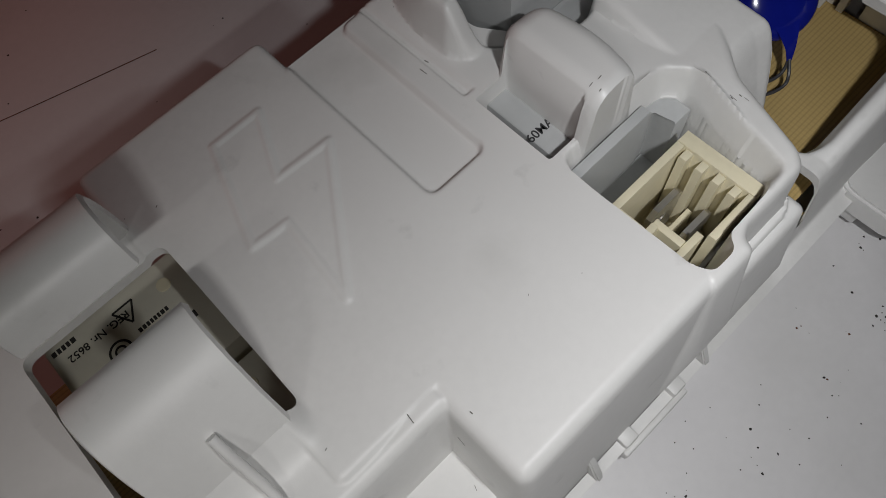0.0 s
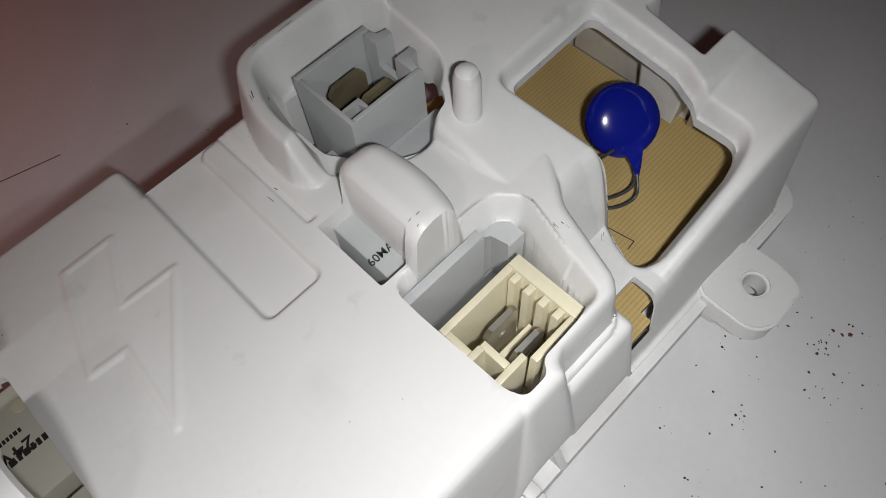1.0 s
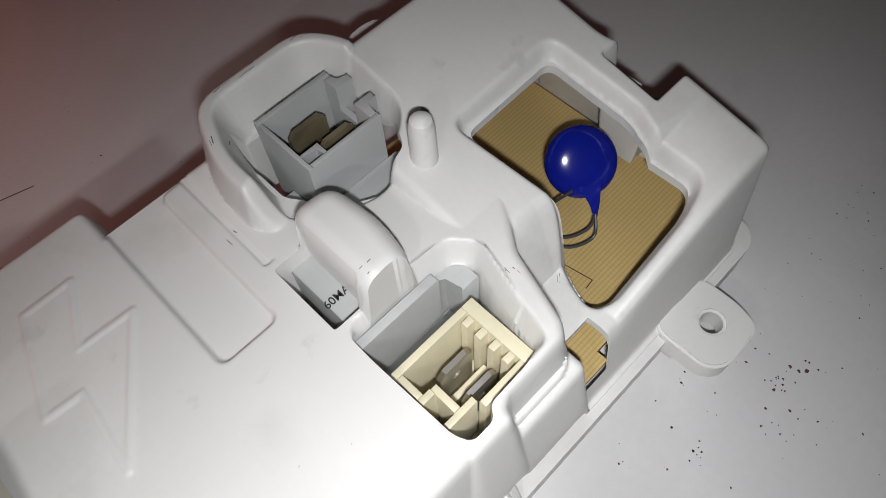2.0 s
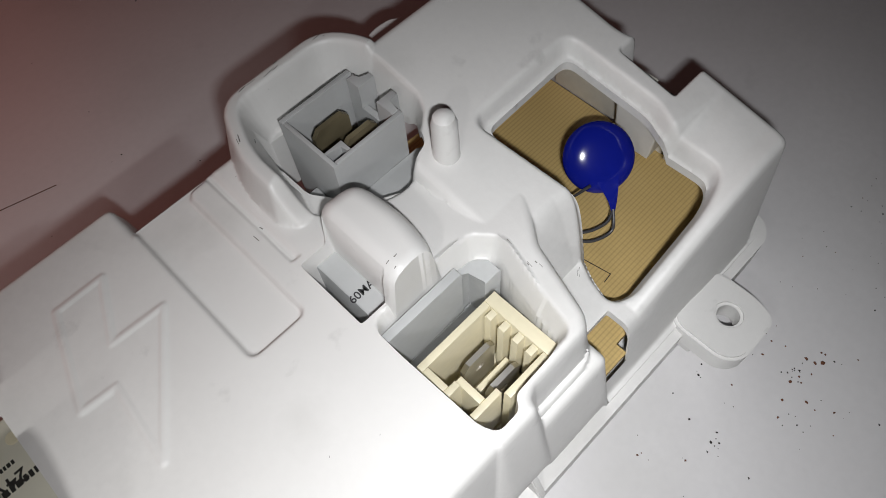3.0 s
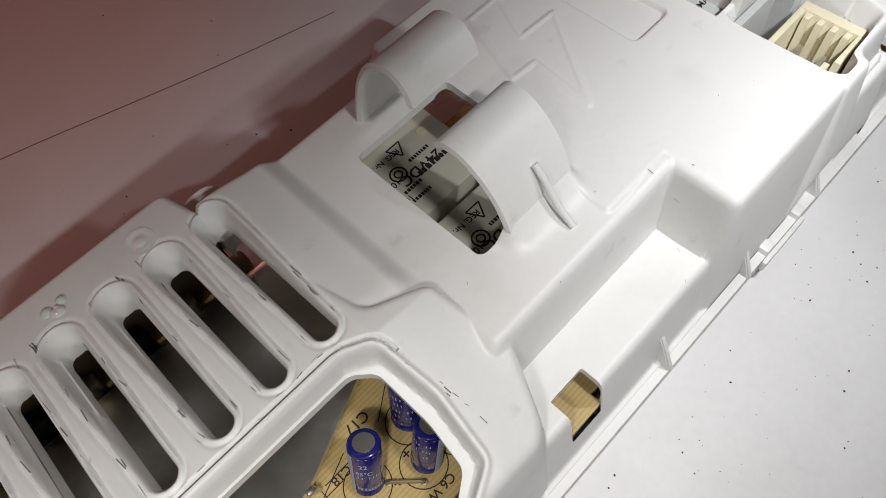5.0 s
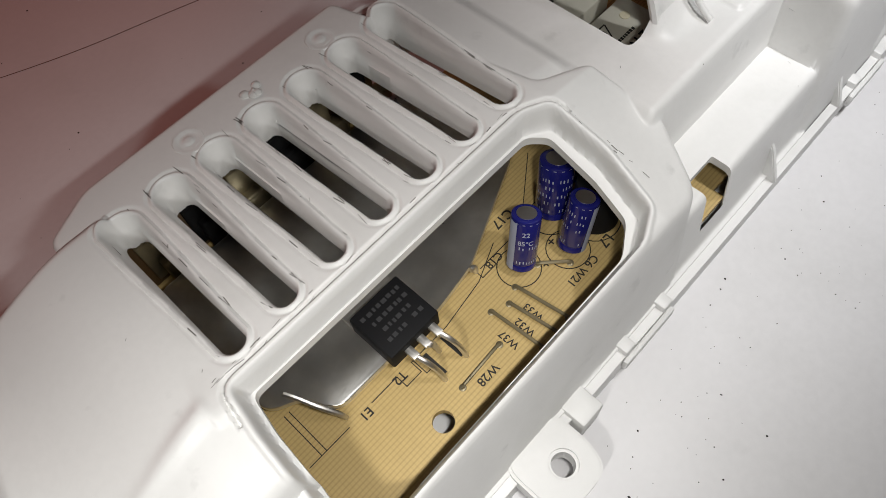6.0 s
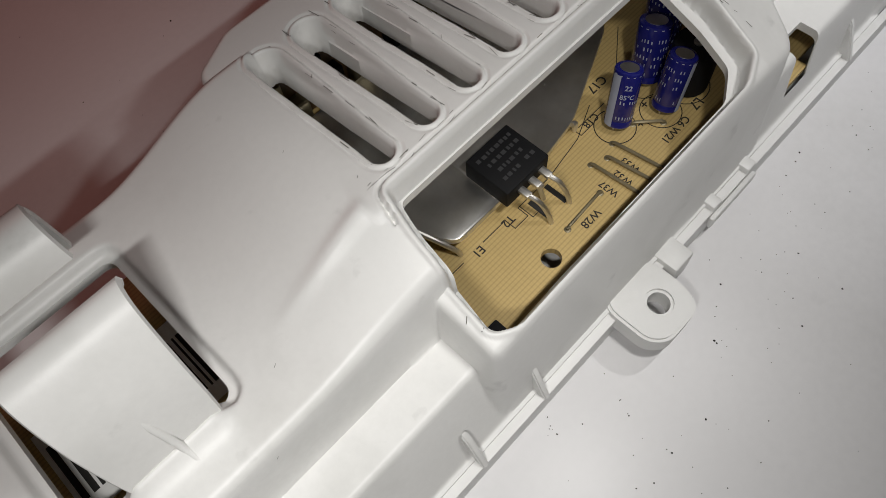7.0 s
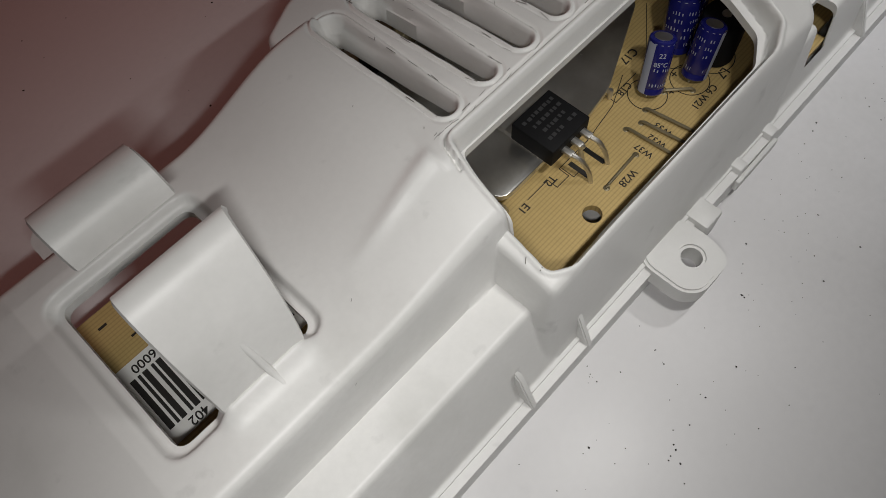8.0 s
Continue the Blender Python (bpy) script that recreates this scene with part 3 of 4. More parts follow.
def wrapped(name, text, size, r, z, angle, m, parent):
    """Printed letters bent round a sleeve."""
    ob = lettering(name, text, size, (0, 0, 0), 0, PALE_INK, parent, 0.0)
    ob.matrix_basis = Matrix.Identity(4)
    for v in ob.data.vertices:
        a = radians(angle) + v.co.x / MM / r
        v.co = (m @ Vector(((r + 0.03) * math.cos(a), (r + 0.03) * math.sin(a), z + v.co.y / MM))) * MM


def electrolytic(x, y, tx, ty, h, r, stripe, label, words=()):
    """A round capacitor whose top leans to (tx, ty)."""
    axis = Vector((tx - x, ty - y, h))
    ob = thing("electrolytic_capacitor", label, "capacitor", (x, y, PCB), "round capacitors")
    m = Vector((0, 0, 1)).rotation_difference(axis).to_matrix().to_4x4()
    L = axis.length
    bm = bmesh.new()
    lathe(bm, [(r * 0.9, 0.9), (r, 1.2), (r, 1.9), (r * 0.94, 2.3), (r, 2.7), (r, L - 0.5), (r * 0.97, L - 0.15), (r * 0.88, L), (r * 0.66, L)], n=28, m=m)
    sleeve = part("sleeve", bm, BLUE_SLEEVE, ob)
    bm = bmesh.new()
    lathe(bm, [(r * 0.66, L - 0.3), (r * 0.66, L + 0.06), (0, L + 0.06)], n=24, m=m)
    part("can_top", bm, TIN, sleeve, "bare metal top")

    def patch(bm, a0, a1, z0, z1):
        n = max(1, int((a1 - a0) / 6))
        for i in range(n):
            b0, b1 = radians(a0 + (a1 - a0) * i / n), radians(a0 + (a1 - a0) * (i + 1) / n)
            bm.faces.new([bm.verts.new(m @ Vector(((r + 0.03) * math.cos(c), (r + 0.03) * math.sin(c), z))) for c, z in ((b0, z0), (b1, z0), (b1, z1), (b0, z1))])

    bm = bmesh.new()
    patch(bm, stripe - 20, stripe + 20, 1.2, L - 0.6)
    part("stripe", bm, PALE_INK, sleeve)
    # print in rows round the sleeve, left free where words stand
    rnd = random.Random(int(100 * (x + 200)))
    bm = bmesh.new()
    for z in np.arange(2.9, L - 1.6, 1.55):
        if any(abs(z - w[1]) < 1.2 for w in words) or rnd.random() < 0.15:
            continue
        a = -215 + rnd.uniform(0, 14)
        while a < -60:
            da = rnd.uniform(5, 9)
            if rnd.random() < 0.72 and abs(a + da / 2 - stripe) > 32 and abs(a + da / 2 + 360 - stripe) > 32:
                zz = z + rnd.uniform(-0.1, 0.1)
                patch(bm, a, a + da * 0.55, zz, zz + rnd.uniform(0.45, 0.7))
            a += da + 5
    # dashes round the shoulder
    for k in range(14):
        patch(bm, 25.7 * k, 25.7 * k + 9, L - 0.62, L - 0.5)
    part("fine_print", bm, PALE_INK, sleeve)
    for text, z, angle, size in words:
        wrapped("print", text, size, r, z, angle, m, sleeve)
    for s in (-1, 1):
        bm = bmesh.new()
        wire(bm, [(s * 0.9, 0, -0.6), (s * 0.9, 0, 0.4), m @ Vector((s * 0.9, 0, 1.2))], 0.25)
        part("lead", bm, TIN, ob)


electrolytic(-38.4, 13.7, -35.2, 15.6, 11.2, 2.45, 165, "small blue electrolytic capacitor leaning beside the jumper wires", (("22", 9.2, -138, 1.3), ("85\u00b0C", 7.4, -136, 1.2)))
electrolytic(-30.2, 9.8, -27.0, 10.6, 11.2, 2.45, -88, "small blue electrolytic capacitor with a broad pale stripe")
electrolytic(-27.2, 16.2, -24.3, 18.3, 11.6, 2.95, 40, "taller blue electrolytic capacitor close to the window rim")
electrolytic(-18.6, 19.5, -17.4, 20.6, 13.0, 3.5, 60, "thick blue electrolytic capacitor mostly hidden under the cover")

choke = thing("drum_choke", "black round drum choke behind the blue capacitors", "inductor", (-22.6, 10.6, PCB))
bm = bmesh.new()
lathe(bm, [(3.8, 0.3), (4.1, 0.6), (4.1, 9.4), (3.9, 10.0), (3.0, 10.2), (0, 10.2)])
part("body", bm, BLACK, choke)
bm = bmesh.new()
lathe(bm, [(0.9, 10.2), (0.9, 10.4), (0, 10.45)])
part("core_tip", bm, TIN, choke)

# heat sink and triac
SINK = 21.0
sink = thing("heat_sink", "flat bright aluminium heat sink plate held over the board", "heat sink", (0, 0, 0))
bm = bmesh.new()
prism(bm, round_poly([(-75.4, 17.2), (-54.0, 17.3), (-45.0, 18.6), (-24.0, 27.8), (-24.0, 53.2), (-83.0, 53.2), (-83.0, 25.0), (-77.8, 22.5)], 2.2, 6), SINK - 1.3, SINK, 0.25)
part("plate", bm, ALU, sink)
for x0, y0 in ((-74.6, 20.5), (-46.4, 20.8), (-74.0, 50.0), (-30.0, 50.0)):
    bm = bmesh.new()
    box(bm, x0 - 1.4, x0 + 1.4, y0 - 0.6, y0 + 0.6, PCB + 0.01, SINK - 1.2, 0.15)
    part("foot", bm, TIN, sink)
bm = bmesh.new()
wire(bm, glide([(-79.4, 24.6, 22.4), (-78.6, 23.0, 22.0), (-77.0, 19.6, 20.4), (-75.6, 17.4, 18.4), (-75.2, 16.8, 17.0)], 5), 0.45)
part("solder_seam", bm, TIN, sink, "bright solder seam along the plate end")
bm = bmesh.new()
wire(bm, glide([(-45.6, 18.2, 20.6), (-44.6, 18.3, 20.0), (-44.0, 18.6, 17.2)], 4), 0.5)
part("tab_pin", bm, TIN, sink)

triac = thing("triac", "black power transistor with bent tinned leads on the heat sink", "transistor", (-60.5, 20.0, SINK))
bm = bmesh.new()
box(bm, -5.0, 5.0, -4.6, 4.6, 0.2, 4.5, 0.35)
triac_body = part("body", bm, BLACK, triac)
bm = bmesh.new()
box(bm, -4.9, 4.9, -4.0, 10.5, 0.0, 1.2, 0.2)
part("metal_tab", bm, TIN, triac)
bm = bmesh.new()
rnd = random.Random(5)
for row in range(4):
    x = 3.9
    while x > -3.4:
        w = rnd.uniform(0.4, 0.9)
        y = -2.6 + row * 1.7 + rnd.uniform(-0.06, 0.06)
        if rnd.random() < 0.8:
            box(bm, x - w, x, y, y + 0.7, 4.5, 4.53)
        x -= w + rnd.uniform(0.25, 0.5)
part("fine_print", bm, DULL_INK, triac_body, smooth=False)
for lx, fx, fy in ((-1.9, -0.3, -10.3), (0.6, 2.4, -6.4), (3.1, 4.7, -10.1)):
    bm = bmesh.new()
    box(bm, lx - 0.65, lx + 0.65, -6.6, -4.4, 2.0, 2.8, 0.15)
    part("lead_root", bm, TIN, triac)
    bm = bmesh.new()
    line = glide([(lx, -4.6, 2.4), (lx + 0.1, -6.4, 2.3), (lx + (fx - lx) * 0.4, -6.4 + (fy + 6.4) * 0.45, 1.4), (lx + (fx - lx) * 0.8, fy + 0.8, -1.2), (fx, fy, -4.2)], 5)
    wire(bm, line, 0.46)
    part("lead", bm, TIN, triac)
# black strips on the board beneath the two outer leads
bm = bmesh.new()
for lx in (-60.2, -56.0):
    box(bm, lx - 0.5, lx + 0.5, 10.4, 15.0, PCB, PCB + 0.02)
part("board_patch", bm, INK, board, smooth=False)
corner = thing("black_spacer", "small black spacer block at the board corner", "spacer", (-81.8, 3.2, PCB))
bm = bmesh.new()
box(bm, -1.8, 1.8, -1.6, 1.6, 0, 1.6, 0.3)
part("block", bm, BLACK, corner)

# parts glimpsed through the slots
# brown block at the slot ends, added to cover the lit wall behind
terminal = thing("brown_cover_strip", "dark brown block behind the heat sink plate, covering the lit wall", "terminal strip", (-57.5, 58.2, PCB))
bm = bmesh.new()
box(bm, -27.5, 28.0, -1.2, 1.3, 0.0, 15.0, 0.4)
part("body", bm, BROWN, terminal)
for k in range(6):
    bm = bmesh.new()
    box(bm, -23 + k * 9, -19 + k * 9, -2.0, -1.1, 2.0, 12.0, 0.3)
    part("lug", bm, BLACK if k % 2 else BRASS, terminal)
for sx, sy, sz, mat, nm in ((-76, 55.8, 7, BRASS, "resistor"), (-67.5, 56, 8, BLACK, "diode"), (-60, 55.8, 6, BRASS, "resistor"), (-50, 56, 8, BLACK, "diode"), (-41, 55.8, 6, BRASS, "resistor"), (-30, 56, 5, BRASS, "resistor")):
    ob = thing(nm, "dark small component under the slots" if mat is BLACK else "brown small component under the slots", nm, (sx, sy, PCB), "components under the slots")
    bm = bmesh.new()
    box(bm, -2.8, 2.8, -1.5, 1.5, 1.0, sz, 0.6, 3)
    part("body", bm, mat, ob)
    for q in (-1, 1):
        bm = bmesh.new()
        wire(bm, [(q * 2.4, 0, -0.4), (q * 2.4, 0, 2.0)], 0.3)
        part("lead", bm, TIN, ob)

# ---------------------------------------------------------------- relays
def relay(x0, x1, y0, y1, h, label):
    ob = thing("relay", label, "relay", (x0, y0, PCB), "relays")
    w, d = x1 - x0, y1 - y0
    bm = bmesh.new()
    box(bm, 0, w, 0, d, 0.2, h, 0.5)
    case = part("case", bm, RELAY_CASE, ob)
    bm = bmesh.new()
    lathe(bm, [(1.0, h), (0.95, h + 0.12), (0, h + 0.14)], (w - 4.0, d - 3.6, 0), 16)
    part("vent_dot", bm, CREAM, case)
    z = h + 0.02
    for text, tx, ty, size in (("24VDC", 11.2, d - 9.0, 3.0), ("REG. Nr. 8652", 6.6, d - 3.4, 1.5), ("10A", 4.8, 4.4, 1.7), ("10A", 5.4, 8.2, 1.7)):
        lettering("print", text, size, (tx, ty, z), 180, INK, case)
    rnd = random.Random(int(y0 * 10))
    # maker's name and fine print as bars
    bm = bmesh.new()
    for row, (bx, by, n, s) in enumerate(((17.5, d - 9.8, 8, 0.95), (15.2, d - 6.6, 8, 0.6), (9.5, 3.4, 7, 0.6), (9.5, 5.6, 6, 0.6), (4.2, d - 1.4, 7, 0.7))):
        x = bx
        for _ in range(n):
            wd = rnd.uniform(0.55, 0.95) * s
            if x - wd > 0.6:
                box(bm, x - wd, x, by - s * 0.55, by + s * 0.55, z - 0.01, z + 0.01)
            x -= wd + 0.28 * s
    part("fine_print", bm, INK, case, smooth=False)
    # approval marks: a ring and a triangle
    bm = bmesh.new()
    for r0, r1 in ((1.3, 1.62), (0.55, 0.85)):
        n = 24
        for i in range(n):
            a, b = 2 * math.pi * i / n, 2 * math.pi * (i + 1) / n
            bm.faces.new([bm.verts.new((7.6 + r * math.cos(t), d - 7.2 + r * math.sin(t), z)) for r, t in ((r0, a), (r1, a), (r1, b), (r0, b))])
    tri = [(9.4, d - 2.2), (12.4, d - 2.2), (10.9, d - 5.0)]
    for i in range(3):
        (ax, ay), (bx, by) = tri[i - 1], tri[i]
        dv = Vector((bx - ax, by - ay, 0))
        box(bm, 0, dv.length, -0.14, 0.14, 0, 0.02, m=Matrix.Translation((ax, ay, z)) @ Matrix.Rotation(math.atan2(dv.y, dv.x), 4, "Z"))
    part("approval_mark", bm, INK, case, smooth=False)


relay(-8.2, 12.4, 35.2, 51.6, 10.6, "pale cream relay with black print seen through a window")
relay(-8.0, 12.6, 16.6, 32.9, 10.6, "pale cream relay partly under the curled tongue")

# ---------------------------------------------------------------- grey socket
def blade(parent, x0, x1, y, z0, z1, material):
    """A flat plug blade with cut corners and a hole through it."""
    bm = bmesh.new()
    w = x1 - x0
    plate(bm, [(0, 0), (w, 0), (w, z1 - z0 - 1.2), (w - 1.0, z1 - z0), (1.0, z1 - z0), (0, z1 - z0 - 1.2)], [ring_points(w / 2, (z1 - z0) * 0.66, 0.75, 14)], 0, 0.8)
    bmesh.ops.transform(bm, matrix=Matrix.Translation((x0, y, z0)) @ Matrix.Rotation(radians(90), 4, "X"), verts=bm.verts)
    part("blade", bm, material, parent, "flat metal plug blade with a hole")


grey = thing("grey_socket", "grey plastic plug socket holding two metal blades", "socket", (0, 0, 0))
GZ0, GZ1 = PCB + 0.2, 44.4
walls = [rect(62.6, 75.6, 49.1, 50.0), rect(62.6, 63.4, 38.0, 49.1), rect(63.4, 75.6, 38.0, 38.8)]
for w in walls:
    bm = bmesh.new()
    prism(bm, w, GZ0, GZ1, 0.25)
    part("wall", bm, GREY, grey)
bm = bmesh.new()
prism(bm, [(74.3, 38.8), (75.6, 38.8), (75.6, 41.0), (77.4, 41.0), (77.4, 42.2), (74.3, 42.2)], GZ0, GZ1, 0.2)
part("wall", bm, GREY, grey)
bm = bmesh.new()
prism(bm, [(74.3, 46.0), (77.4, 46.0), (77.4, 47.2), (75.6, 47.2), (75.6, 48.6), (74.3, 48.6)], GZ0, GZ1, 0.2)
part("wall", bm, GREY, grey)
bm = bmesh.new()
prism(bm, rect(74.3, 75.4, 42.2, 46.0), GZ0, GZ1 - 4.5, 0.2)
part("wall", bm, GREY, grey)
bm = bmesh.new()
prism(bm, [(63.4, 40.6), (66.0, 40.6), (66.0, 38.8), (66.7, 38.8), (66.7, 41.3), (63.4, 41.3)], GZ0, GZ1 - 0.6, 0.2)
part("key", bm, GREY, grey)
bm = bmesh.new()
prism(bm, rect(64.0, 74.3, 39.3, 48.6), GZ0, 27.0)
part("bottom", bm, GREY, grey)
bm = bmesh.new()
prism(bm, round_poly([(60, 31.5), (79, 31.5), (79, 37.9), (60, 37.9)], 2.0), GZ0, 34.6, 0.5)
part("shoulder", bm, GREY, grey)
bm = bmesh.new()
prism(bm, rect(59.4, 62.5, 40.0, 45.0), GZ0, 33.0, 0.4)
part("latch", bm, GREY, grey)
bm = bmesh.new()
prism(bm, rect(52.8, 57.2, 20.6, 33.4), GZ0, 36.4, 0.4)
part("ledge", bm, GREY, grey)
blade(grey, 64.8, 71.2, 46.0, 25.0, 43.0, BRASS)
blade(grey, 67.2, 73.4, 42.4, 25.0, 42.0, BRASS)
lettering("print", "60MA", 1.7, (54.6, 25.2, 36.42), 0, DULL_INK, grey)

# ---------------------------------------------------------------- cream socket with the grey wall beside it
cream = thing("cream_socket", "cream plastic plug socket with grooves and two metal blades", "socket", (0, 0, 0))
CZ1 = 36.4
for w, top in ((rect(52.3, 64.9, 11.3, 12.4), CZ1), (rect(57.5, 64.9, 1.0, 2.1), CZ1), (rect(52.3, 53.3, 7.6, 11.3), CZ1), (rect(52.3, 54.4, 6.6, 7.6), CZ1), (rect(54.4, 55.5, 3.4, 7.6), CZ1 - 0.6), (rect(52.6, 57.5, 2.4, 3.4), CZ1 - 0.8)):
    bm = bmesh.new()
    prism(bm, w, PCB + 0.2, top, 0.2)
    part("wall", bm, CREAM, cream)
bm = bmesh.new()
prism(bm, rect(64.9, 66.9, 1.0, 12.4), PCB + 0.2, CZ1, 0.2)
part("grooved_wall", bm, CREAM, cream)
for i in range(4):
    bm = bmesh.new()
    prism(bm, rect(63.4, 64.9, 2.8 + i * 2.35, 3.9 + i * 2.35), PCB + 0.2, CZ1 - 0.3, 0.2)
    part("rib", bm, CREAM, cream)
bm = bmesh.new()
prism(bm, rect(53.3, 64.9, 2.1, 11.3), PCB + 0.2, 22.0)
part("bottom", bm, CREAM, cream)
bm = bmesh.new()
prism(bm, rect(55.5, 63.8, 6.2, 7.2), PCB + 0.2, 27.0, 0.2)
part("divider", bm, CREAM, cream)
blade(cream, 56.9, 62.9, 9.3, 20.0, 32.2, TIN)
blade(cream, 57.0, 63.0, 4.9, 20.0, 32.2, TIN)

holder = thing("grey_connector_wall", "grey plastic wall of the neighbouring connector with a notch", "connector", (0, 0, 0))
bm = bmesh.new()
prism(bm, rect(51.7, 65.4, 17.0, 18.5), PCB + 0.2, 37.2, 0.3)
part("wall", bm, GREY, holder)
bm = bmesh.new()
prism(bm, [(65.4, 17.4), (67.0, 17.4), (67.0, 14.2), (70.2, 14.2), (70.2, 17.2), (68.8, 18.8), (65.4, 18.8)], PCB + 0.2, 35.4, 0.3)
part("end_block", bm, GREY, holder)
bm = bmesh.new()
prism(bm, rect(53.0, 70.0, 13.0, 17.3), PCB + 0.2, 25.0, 0.3)
part("ledge", bm, GREY, holder)

# ---------------------------------------------------------------- disc varistor
disc = thing("disc_varistor", "glossy bright blue disc varistor on thin dark wires", "varistor", (99.4, 19.2, 27.0))
face = Vector((-0.42, -0.46, 0.78)).to_track_quat("Z", "Y").to_matrix().to_4x4()
bm = bmesh.new()
prof = [(5.9 * math.sin(math.pi * i / 14) ** 0.75, -1.9 * math.cos(math.pi * i / 14)) for i in range(15)]
prof[0], prof[-1] = (0, -1.9), (0, 1.9)
lathe(bm, prof, n=36, m=face)
part("body", bm, BLUE_EPOXY, disc)
bm = bmesh.new()
neck = glide([(-1.6, -3.2, -0.8), (-2.3, -4.6, -2.0), (-2.9, -5.8, -3.4), (-3.4, -6.6, -5.0)], 4)
n = 10
rings = []
for i, p in enumerate(neck):
    r = 1.5 * (1 - i / (len(neck) - 1)) ** 1.3 + 0.4
    rings.append([bm.verts.new(p + face.to_3x3() @ Vector((r * math.cos(2 * math.pi * k / n), r * math.sin(2 * math.pi * k / n), 0))) for k in range(n)])
for a, b in zip(rings, rings[1:]):
    for k in range(n):
        bm.faces.new((a[k], a[(k + 1) % n], b[(k + 1) % n], b[k]))
bm.faces.new(rings[0][::-1])
bm.faces.new(rings[-1])
part("neck", bm, BLUE_EPOXY, disc)
for pts in ([(-3.3, -6.5, -4.8), (-5.5, -8.4, -7.0), (-9.0, -6.8, -8.0), (-10.6, -3.4, -8.6), (-10.9, -1.0, -10.2)],
            [(-3.3, -6.5, -4.8), (-5.0, -6.8, -7.0), (-8.6, -5.0, -7.6), (-9.6, -1.5, -8.0), (-9.0, 0.8, -10.2)],
            [(-4.6, -2.2, -1.0), (-7.0, -0.4, -4.0), (-8.4, 1.6, -7.0), (-8.6, 2.2, -10.2)]):
    bm = bmesh.new()
    wire(bm, glide(pts, 6), 0.27)
    part("lead", bm, DARK_WIRE, disc)

# ---------------------------------------------------------------- label seen through the far-left window
label = thing("barcode_label", "white paper label with black bars stuck on the board", "label", (0, 0, 0))
bm = bmesh.new()
box(bm, -141.0, -112.0, 27.2, 43.6, PCB + 0.01, PCB + 0.08)
part("paper", bm, PAPER, label, smooth=False)
rnd = random.Random(11)
x = -140.2
while x < -113.0:
    w = rnd.choice((0.35, 0.55, 0.8, 1.0))
    bm = bmesh.new()
    box(bm, x, x + w, 29.8, 40.6, PCB + 0.08, PCB + 0.10)
    part("bar", bm, INK, label, smooth=False)
    x += w + rnd.choice((0.35, 0.45, 0.7))
for text, tx, ty in (("186000", -133.6, 42.0), ("402", -134.0, 28.4)):
    lettering("number", text, 2.3, (tx, ty, PCB + 0.10), 180, INK, label)
for hx, hy, sx, sy in ((-131.5, 50.5, 2.6, 2.0), (-136.0, 52.0, 1.6, 0.5), (-133.2, 47.0, 0.9, 0.4)):
    bm = bmesh.new()
    box(bm, hx - sx / 2, hx + sx / 2, hy - sy / 2, hy + sy / 2, PCB, PCB + 0.03)
    part("board_patch", bm, INK if sy < 1 else PAPER, board, smooth=False)

# ---------------------------------------------------------------- eyelets on the far edge
for ex, ey, ez, r in ((-27.6, 57.6, 33.0, 3.2), (-131.0, 58.0, 31.0, 3.0), (89.6, 55.4, 33.0, 4.4)):
    bm = bmesh.new()
    plate(bm, round_poly([(ex - r, ey - 5), (ex + r, ey - 5), (ex + r, ey + r), (ex - r, ey + r)], r * 0.9, 6), [ring_points(ex, ey + 0.2, r * 0.42, 16)], ez, ez + 3.2)
    part("eyelet", bm, WHITE, housing, "small moulded eyelet")

# blob of hot glue and cast marks on the slotted panel
def top_z(x, y):
    i, j = int(round((x + 170) / STEP)), int(round((y + 10) / STEP))
    return float(COVER_H[min(max(i, 0), GX.shape[0] - 1), min(max(j, 0), GX.shape[1] - 1)])


bm = bmesh.new()
rnd = random.Random(2)
for k in range(7):
    x, y = -52.5 + rnd.uniform(-1.3, 1.3), 55.2 + rnd.uniform(-1.1, 1.1)
    r = rnd.uniform(0.5, 1.0)
    lathe(bm, [(r, -0.2), (r * 0.9, 0.25), (r * 0.5, 0.5), (0, 0.6)], (x, y, top_z(x, y)), 10)
part("glue_blob", bm, CLEAR_GLUE, housing, "shiny crumbled blob of clear glue")
for cx in (-38.5, -64.5):
    bm = bmesh.new()
    lathe(bm, [(2.6, -0.3), (2.4, 0.10), (1.9, 0.14), (1.7, 0.02), (1.0, 0.03), (0.8, 0.16), (0.3, 0.22), (0, 0.22)], (cx, 55.6, top_z(cx, 55.6)), 12)
    part("cast_mark", bm, WHITE, housing, "faint raised cast mark")

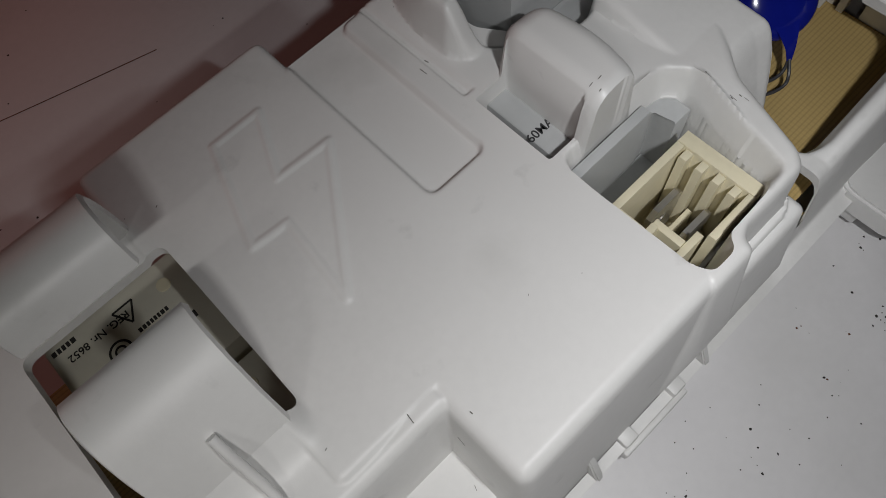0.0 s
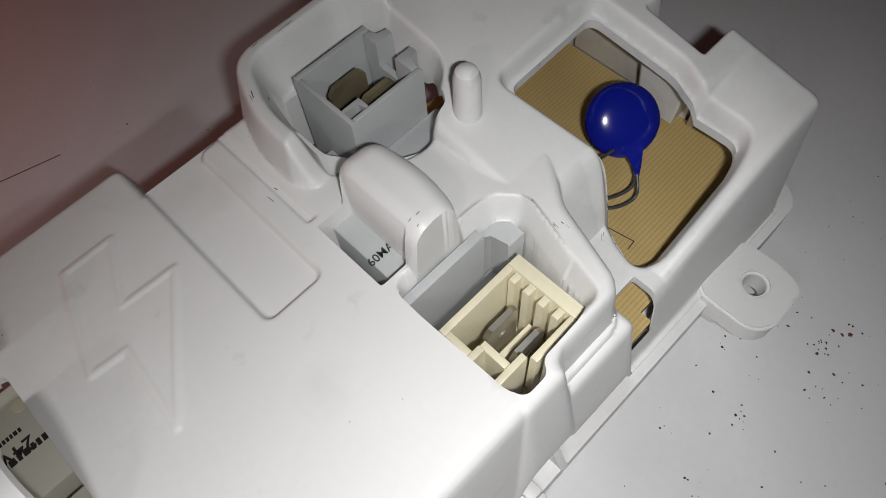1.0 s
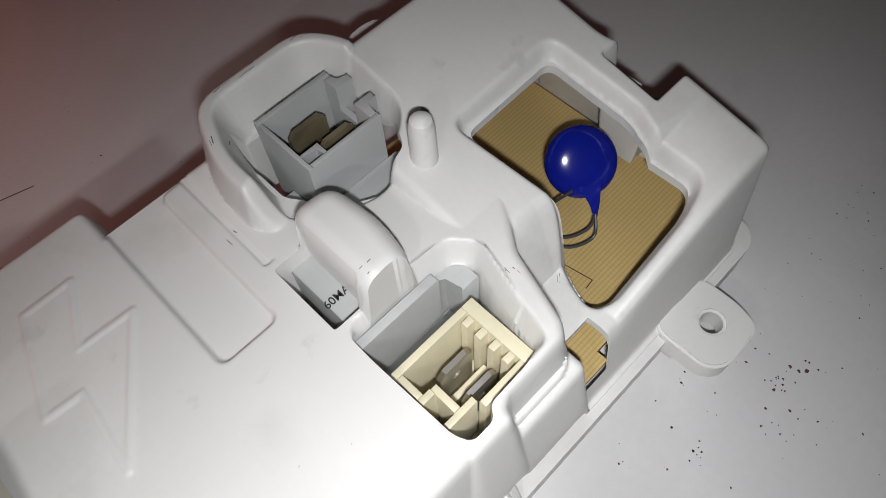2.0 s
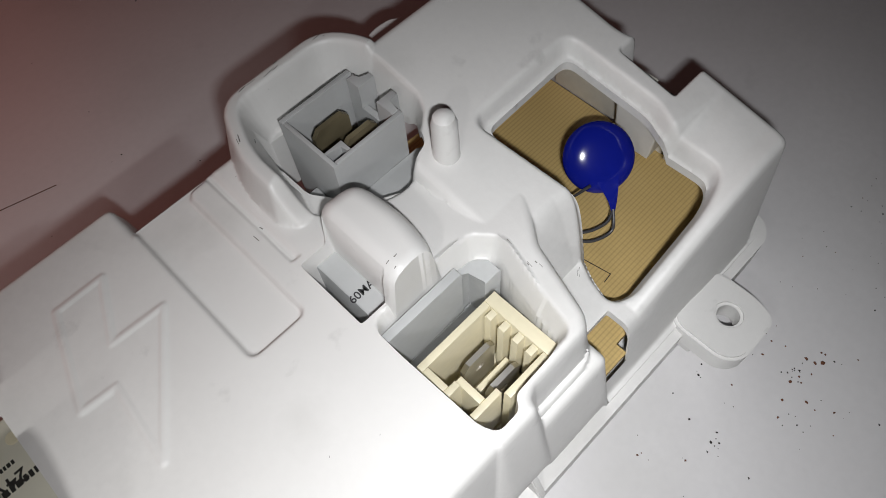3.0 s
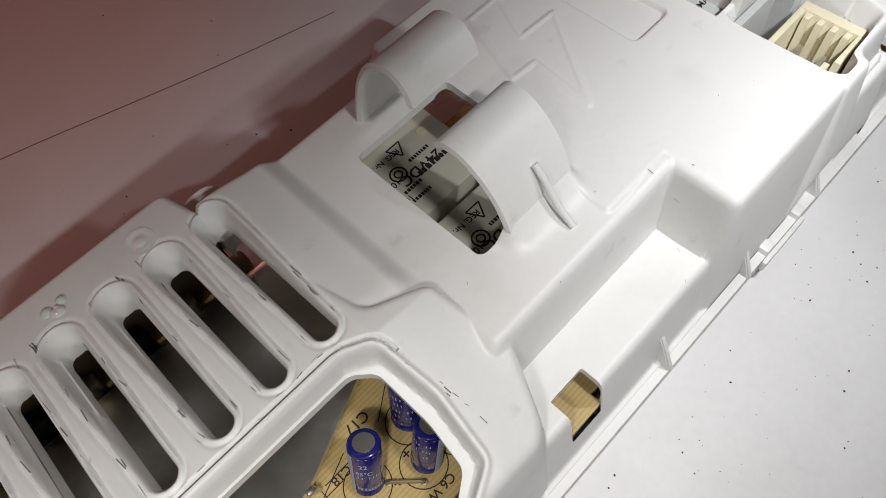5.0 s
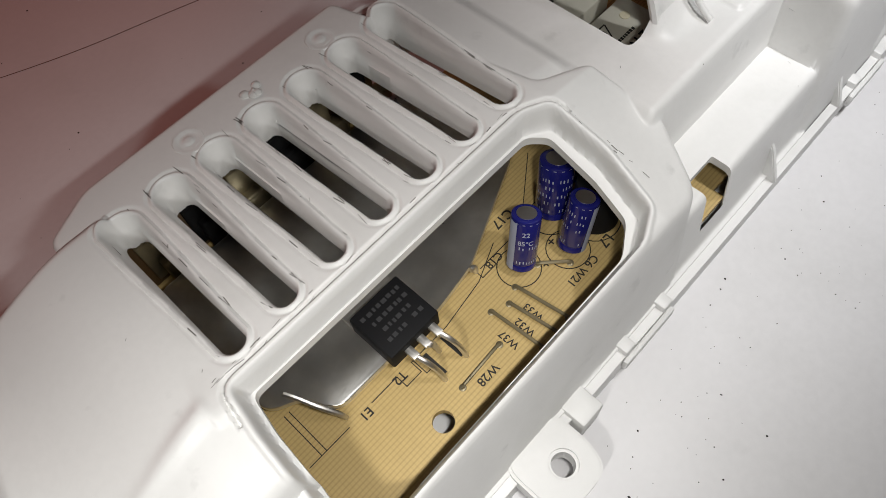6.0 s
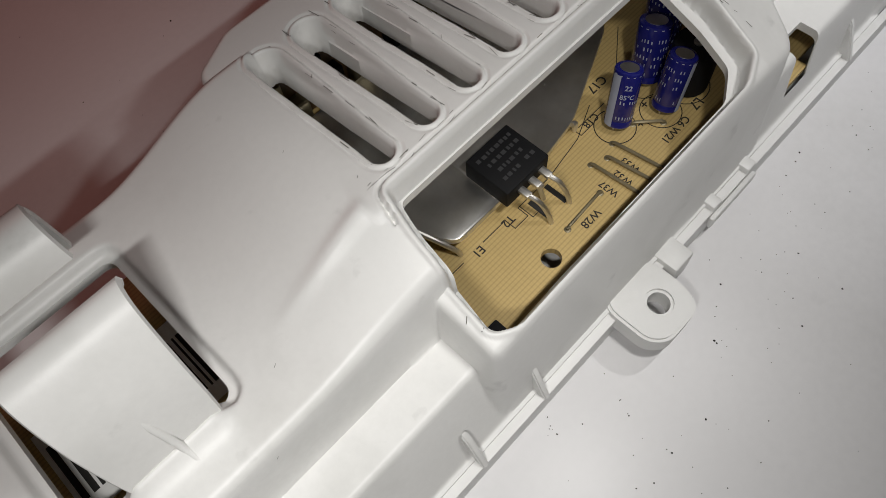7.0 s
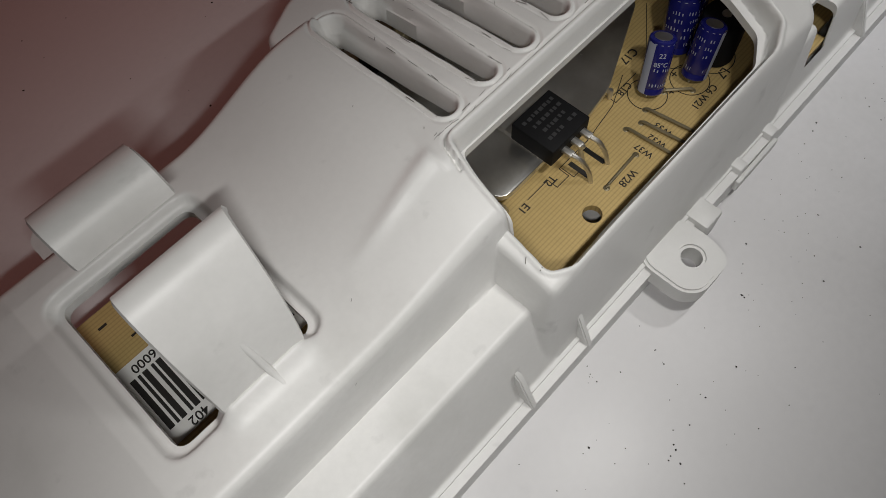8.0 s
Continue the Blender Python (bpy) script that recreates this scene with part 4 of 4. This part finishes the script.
# scuffs: short dark scratches on the plastic
def scuffs(seed, spots, count, spread, length):
    rnd = random.Random(seed)
    verts, faces = [], []
    for _ in range(count):
        sx, sy, ang = rnd.choice(spots)
        x, y = sx + rnd.gauss(0, spread), sy + rnd.gauss(0, spread)
        a = radians(ang + rnd.gauss(0, 7))
        ln, w = rnd.uniform(0.3, 1.0) * length, rnd.uniform(0.02, 0.07)
        dx, dy = math.cos(a), math.sin(a)
        ends = []
        for u in (-0.5, 0.5):
            px, py = x + dx * ln * u, y + dy * ln * u
            i, j = (px + 170) / STEP, (py + 10) / STEP
            if not (1 < i < GX.shape[0] - 2 and 1 < j < GX.shape[1] - 2) or CUT[int(i), int(j)] > -0.5:
                break
            ends.append((px, py, top_z(px, py) + 0.06))
        if len(ends) < 2 or abs(ends[0][2] - ends[1][2]) > 0.5:
            continue
        k = len(verts)
        for (px, py, pz), s in zip(ends, (1, 1)):
            verts += [((px - dy * w) * MM, (py + dx * w) * MM, pz * MM), ((px + dy * w) * MM, (py - dx * w) * MM, pz * MM)]
        faces.append((k, k + 1, k + 3, k + 2))
    me = bpy.data.meshes.new("scuffing")
    me.from_pydata(verts, [], faces)
    me.materials.append(SCUFF)
    ob = new("scuffing", me)
    ob.parent = housing
    return tagged(ob, "short dark scuffs on the white plastic", kind="stuff")


slot_spots = [(x + s * 2.6, y, 90) for x, y0, y1 in SLOTS for s in (-1, 1) for y in np.linspace(y0 + 2, y1, 7)]
scuffs(1, slot_spots, 110, 0.22, 2.4)
scuffs(2, [(x, 22.8, 2) for x in range(-84, -30, 3)] + [(-26 + 0.2 * k, 20 - k, 100) for k in range(18)], 45, 0.5, 1.6)
scuffs(3, [(62 + k, 56.2, 5) for k in range(0, 18, 2)] + [(57, 50, 70), (80, 50, 80), (50, 40, 100), (47, 40, 92)], 16, 0.8, 1.5)
scuffs(4, [(72.5, 14, 80), (71.8, 10, 80), (57, 20.6, 10), (62, 20.8, 5), (80, 12, 60), (81, 9, 40)], 14, 0.5, 1.1)
scuffs(5, [(rx, ry, 30) for rx in range(-140, 110, 14) for ry in (2, 12, 30, 50)], 24, 4.0, 0.6)
scuffs(6, [(20, 9.4, 90), (22.8, 6, 90), (21, 2, 60), (-88, 4, 30), (-86, 1, 10)], 26, 0.7, 1.2)

# ---------------------------------------------------------------- dust and scratches on the table
def crumbs(name, seed, spots, size, material, label):
    rnd = random.Random(seed)
    verts, faces = [], []
    for x, y, s in spots(rnd):
        n = rnd.randint(4, 6)
        k = len(verts)
        a0 = rnd.uniform(0, 6)
        for i in range(n):
            a = a0 + 2 * math.pi * i / n
            r = s * size * rnd.uniform(0.5, 1.3)
            verts.append(((x + r * math.cos(a)) * MM, (y + r * math.sin(a)) * MM, 0.03 * MM))
        verts.append((x * MM, y * MM, (0.05 + 0.5 * s * size) * MM))
        faces += [(k + i, k + (i + 1) % n, k + n) for i in range(n)]
    me = bpy.data.meshes.new(name)
    me.from_pydata(verts, [], faces)
    me.materials.append(material)
    return tagged(new(name, me), label, "dust", kind="stuff")


def near_dust(rnd):
    out = []
    for _ in range(330):
        x = rnd.uniform(-150, 175)
        y = -11 - abs(rnd.gauss(0, 18))
        out.append((x, y, rnd.choice((0.5, 0.6, 0.7, 0.8, 1.0, 1.5))))
    for cx, cy in ((104.6, -26.0), (103, -24.5), (85, -22.4), (53.2, -22.7), (-82.7, -10.4), (-51.6, -22.6), (-84.8, -29.6), (96, -30)):
        for _ in range(5):
            out.append((cx + rnd.gauss(0, 1.1), cy + rnd.gauss(0, 1.1), rnd.uniform(0.5, 1.7)))
    return out


def far_dust(rnd):
    return [(rnd.uniform(-220, 220), rnd.uniform(66, 190), rnd.choice((0.5, 0.7, 1.0, 1.4))) for _ in range(120)]


crumbs("dust_specks", 3, near_dust, 0.16, GRIME, "dark dust specks scattered on the white table")
crumbs("dust_specks", 4, far_dust, 0.2, GRIME, "dark dust specks scattered on the shaded table")
crumbs("crumbs", 5, lambda r: [(104.4 + r.gauss(0, 3), -26 + r.gauss(0, 3), r.uniform(0.6, 1.6)) for _ in range(14)]
       + [(r.uniform(70, 150), r.uniform(-40, -14), r.uniform(0.5, 1.2)) for _ in range(24)], 0.26, RUST, "reddish brown crumbs on the white table")


def scratch(name, pts, w, material):
    bm = bmesh.new()
    line = glide([(x, y, 0.02) for x, y in pts], 8)
    a = [bm.verts.new((p.x, p.y - w, 0.03)) for p in line]
    b = [bm.verts.new((p.x, p.y + w, 0.03)) for p in line]
    for i in range(len(line) - 1):
        bm.faces.new((a[i], a[i + 1], b[i + 1], b[i]))
    return part(name, bm, material, table, "fine dark scratch in the laminate")


scratch("scratch", [(-110, 160), (-63.9, 139.0), (-34, 129.0), (0, 118), (34, 108.5)], 0.13, RUST)

# inside of the far wall beside the disc
for y0, y1, z1, t in ((13.0, 14.2, 29.0, 1.4), (15.0, 19.5, 31.0, 0.8), (4.0, 10.5, 33.0, 0.5)):
    bm = bmesh.new()
    box(bm, 114.6 - t, 114.9, y0, y1, PCB + 0.2, z1, 0.15)
    part("inner_rib", bm, WHITE, housing)
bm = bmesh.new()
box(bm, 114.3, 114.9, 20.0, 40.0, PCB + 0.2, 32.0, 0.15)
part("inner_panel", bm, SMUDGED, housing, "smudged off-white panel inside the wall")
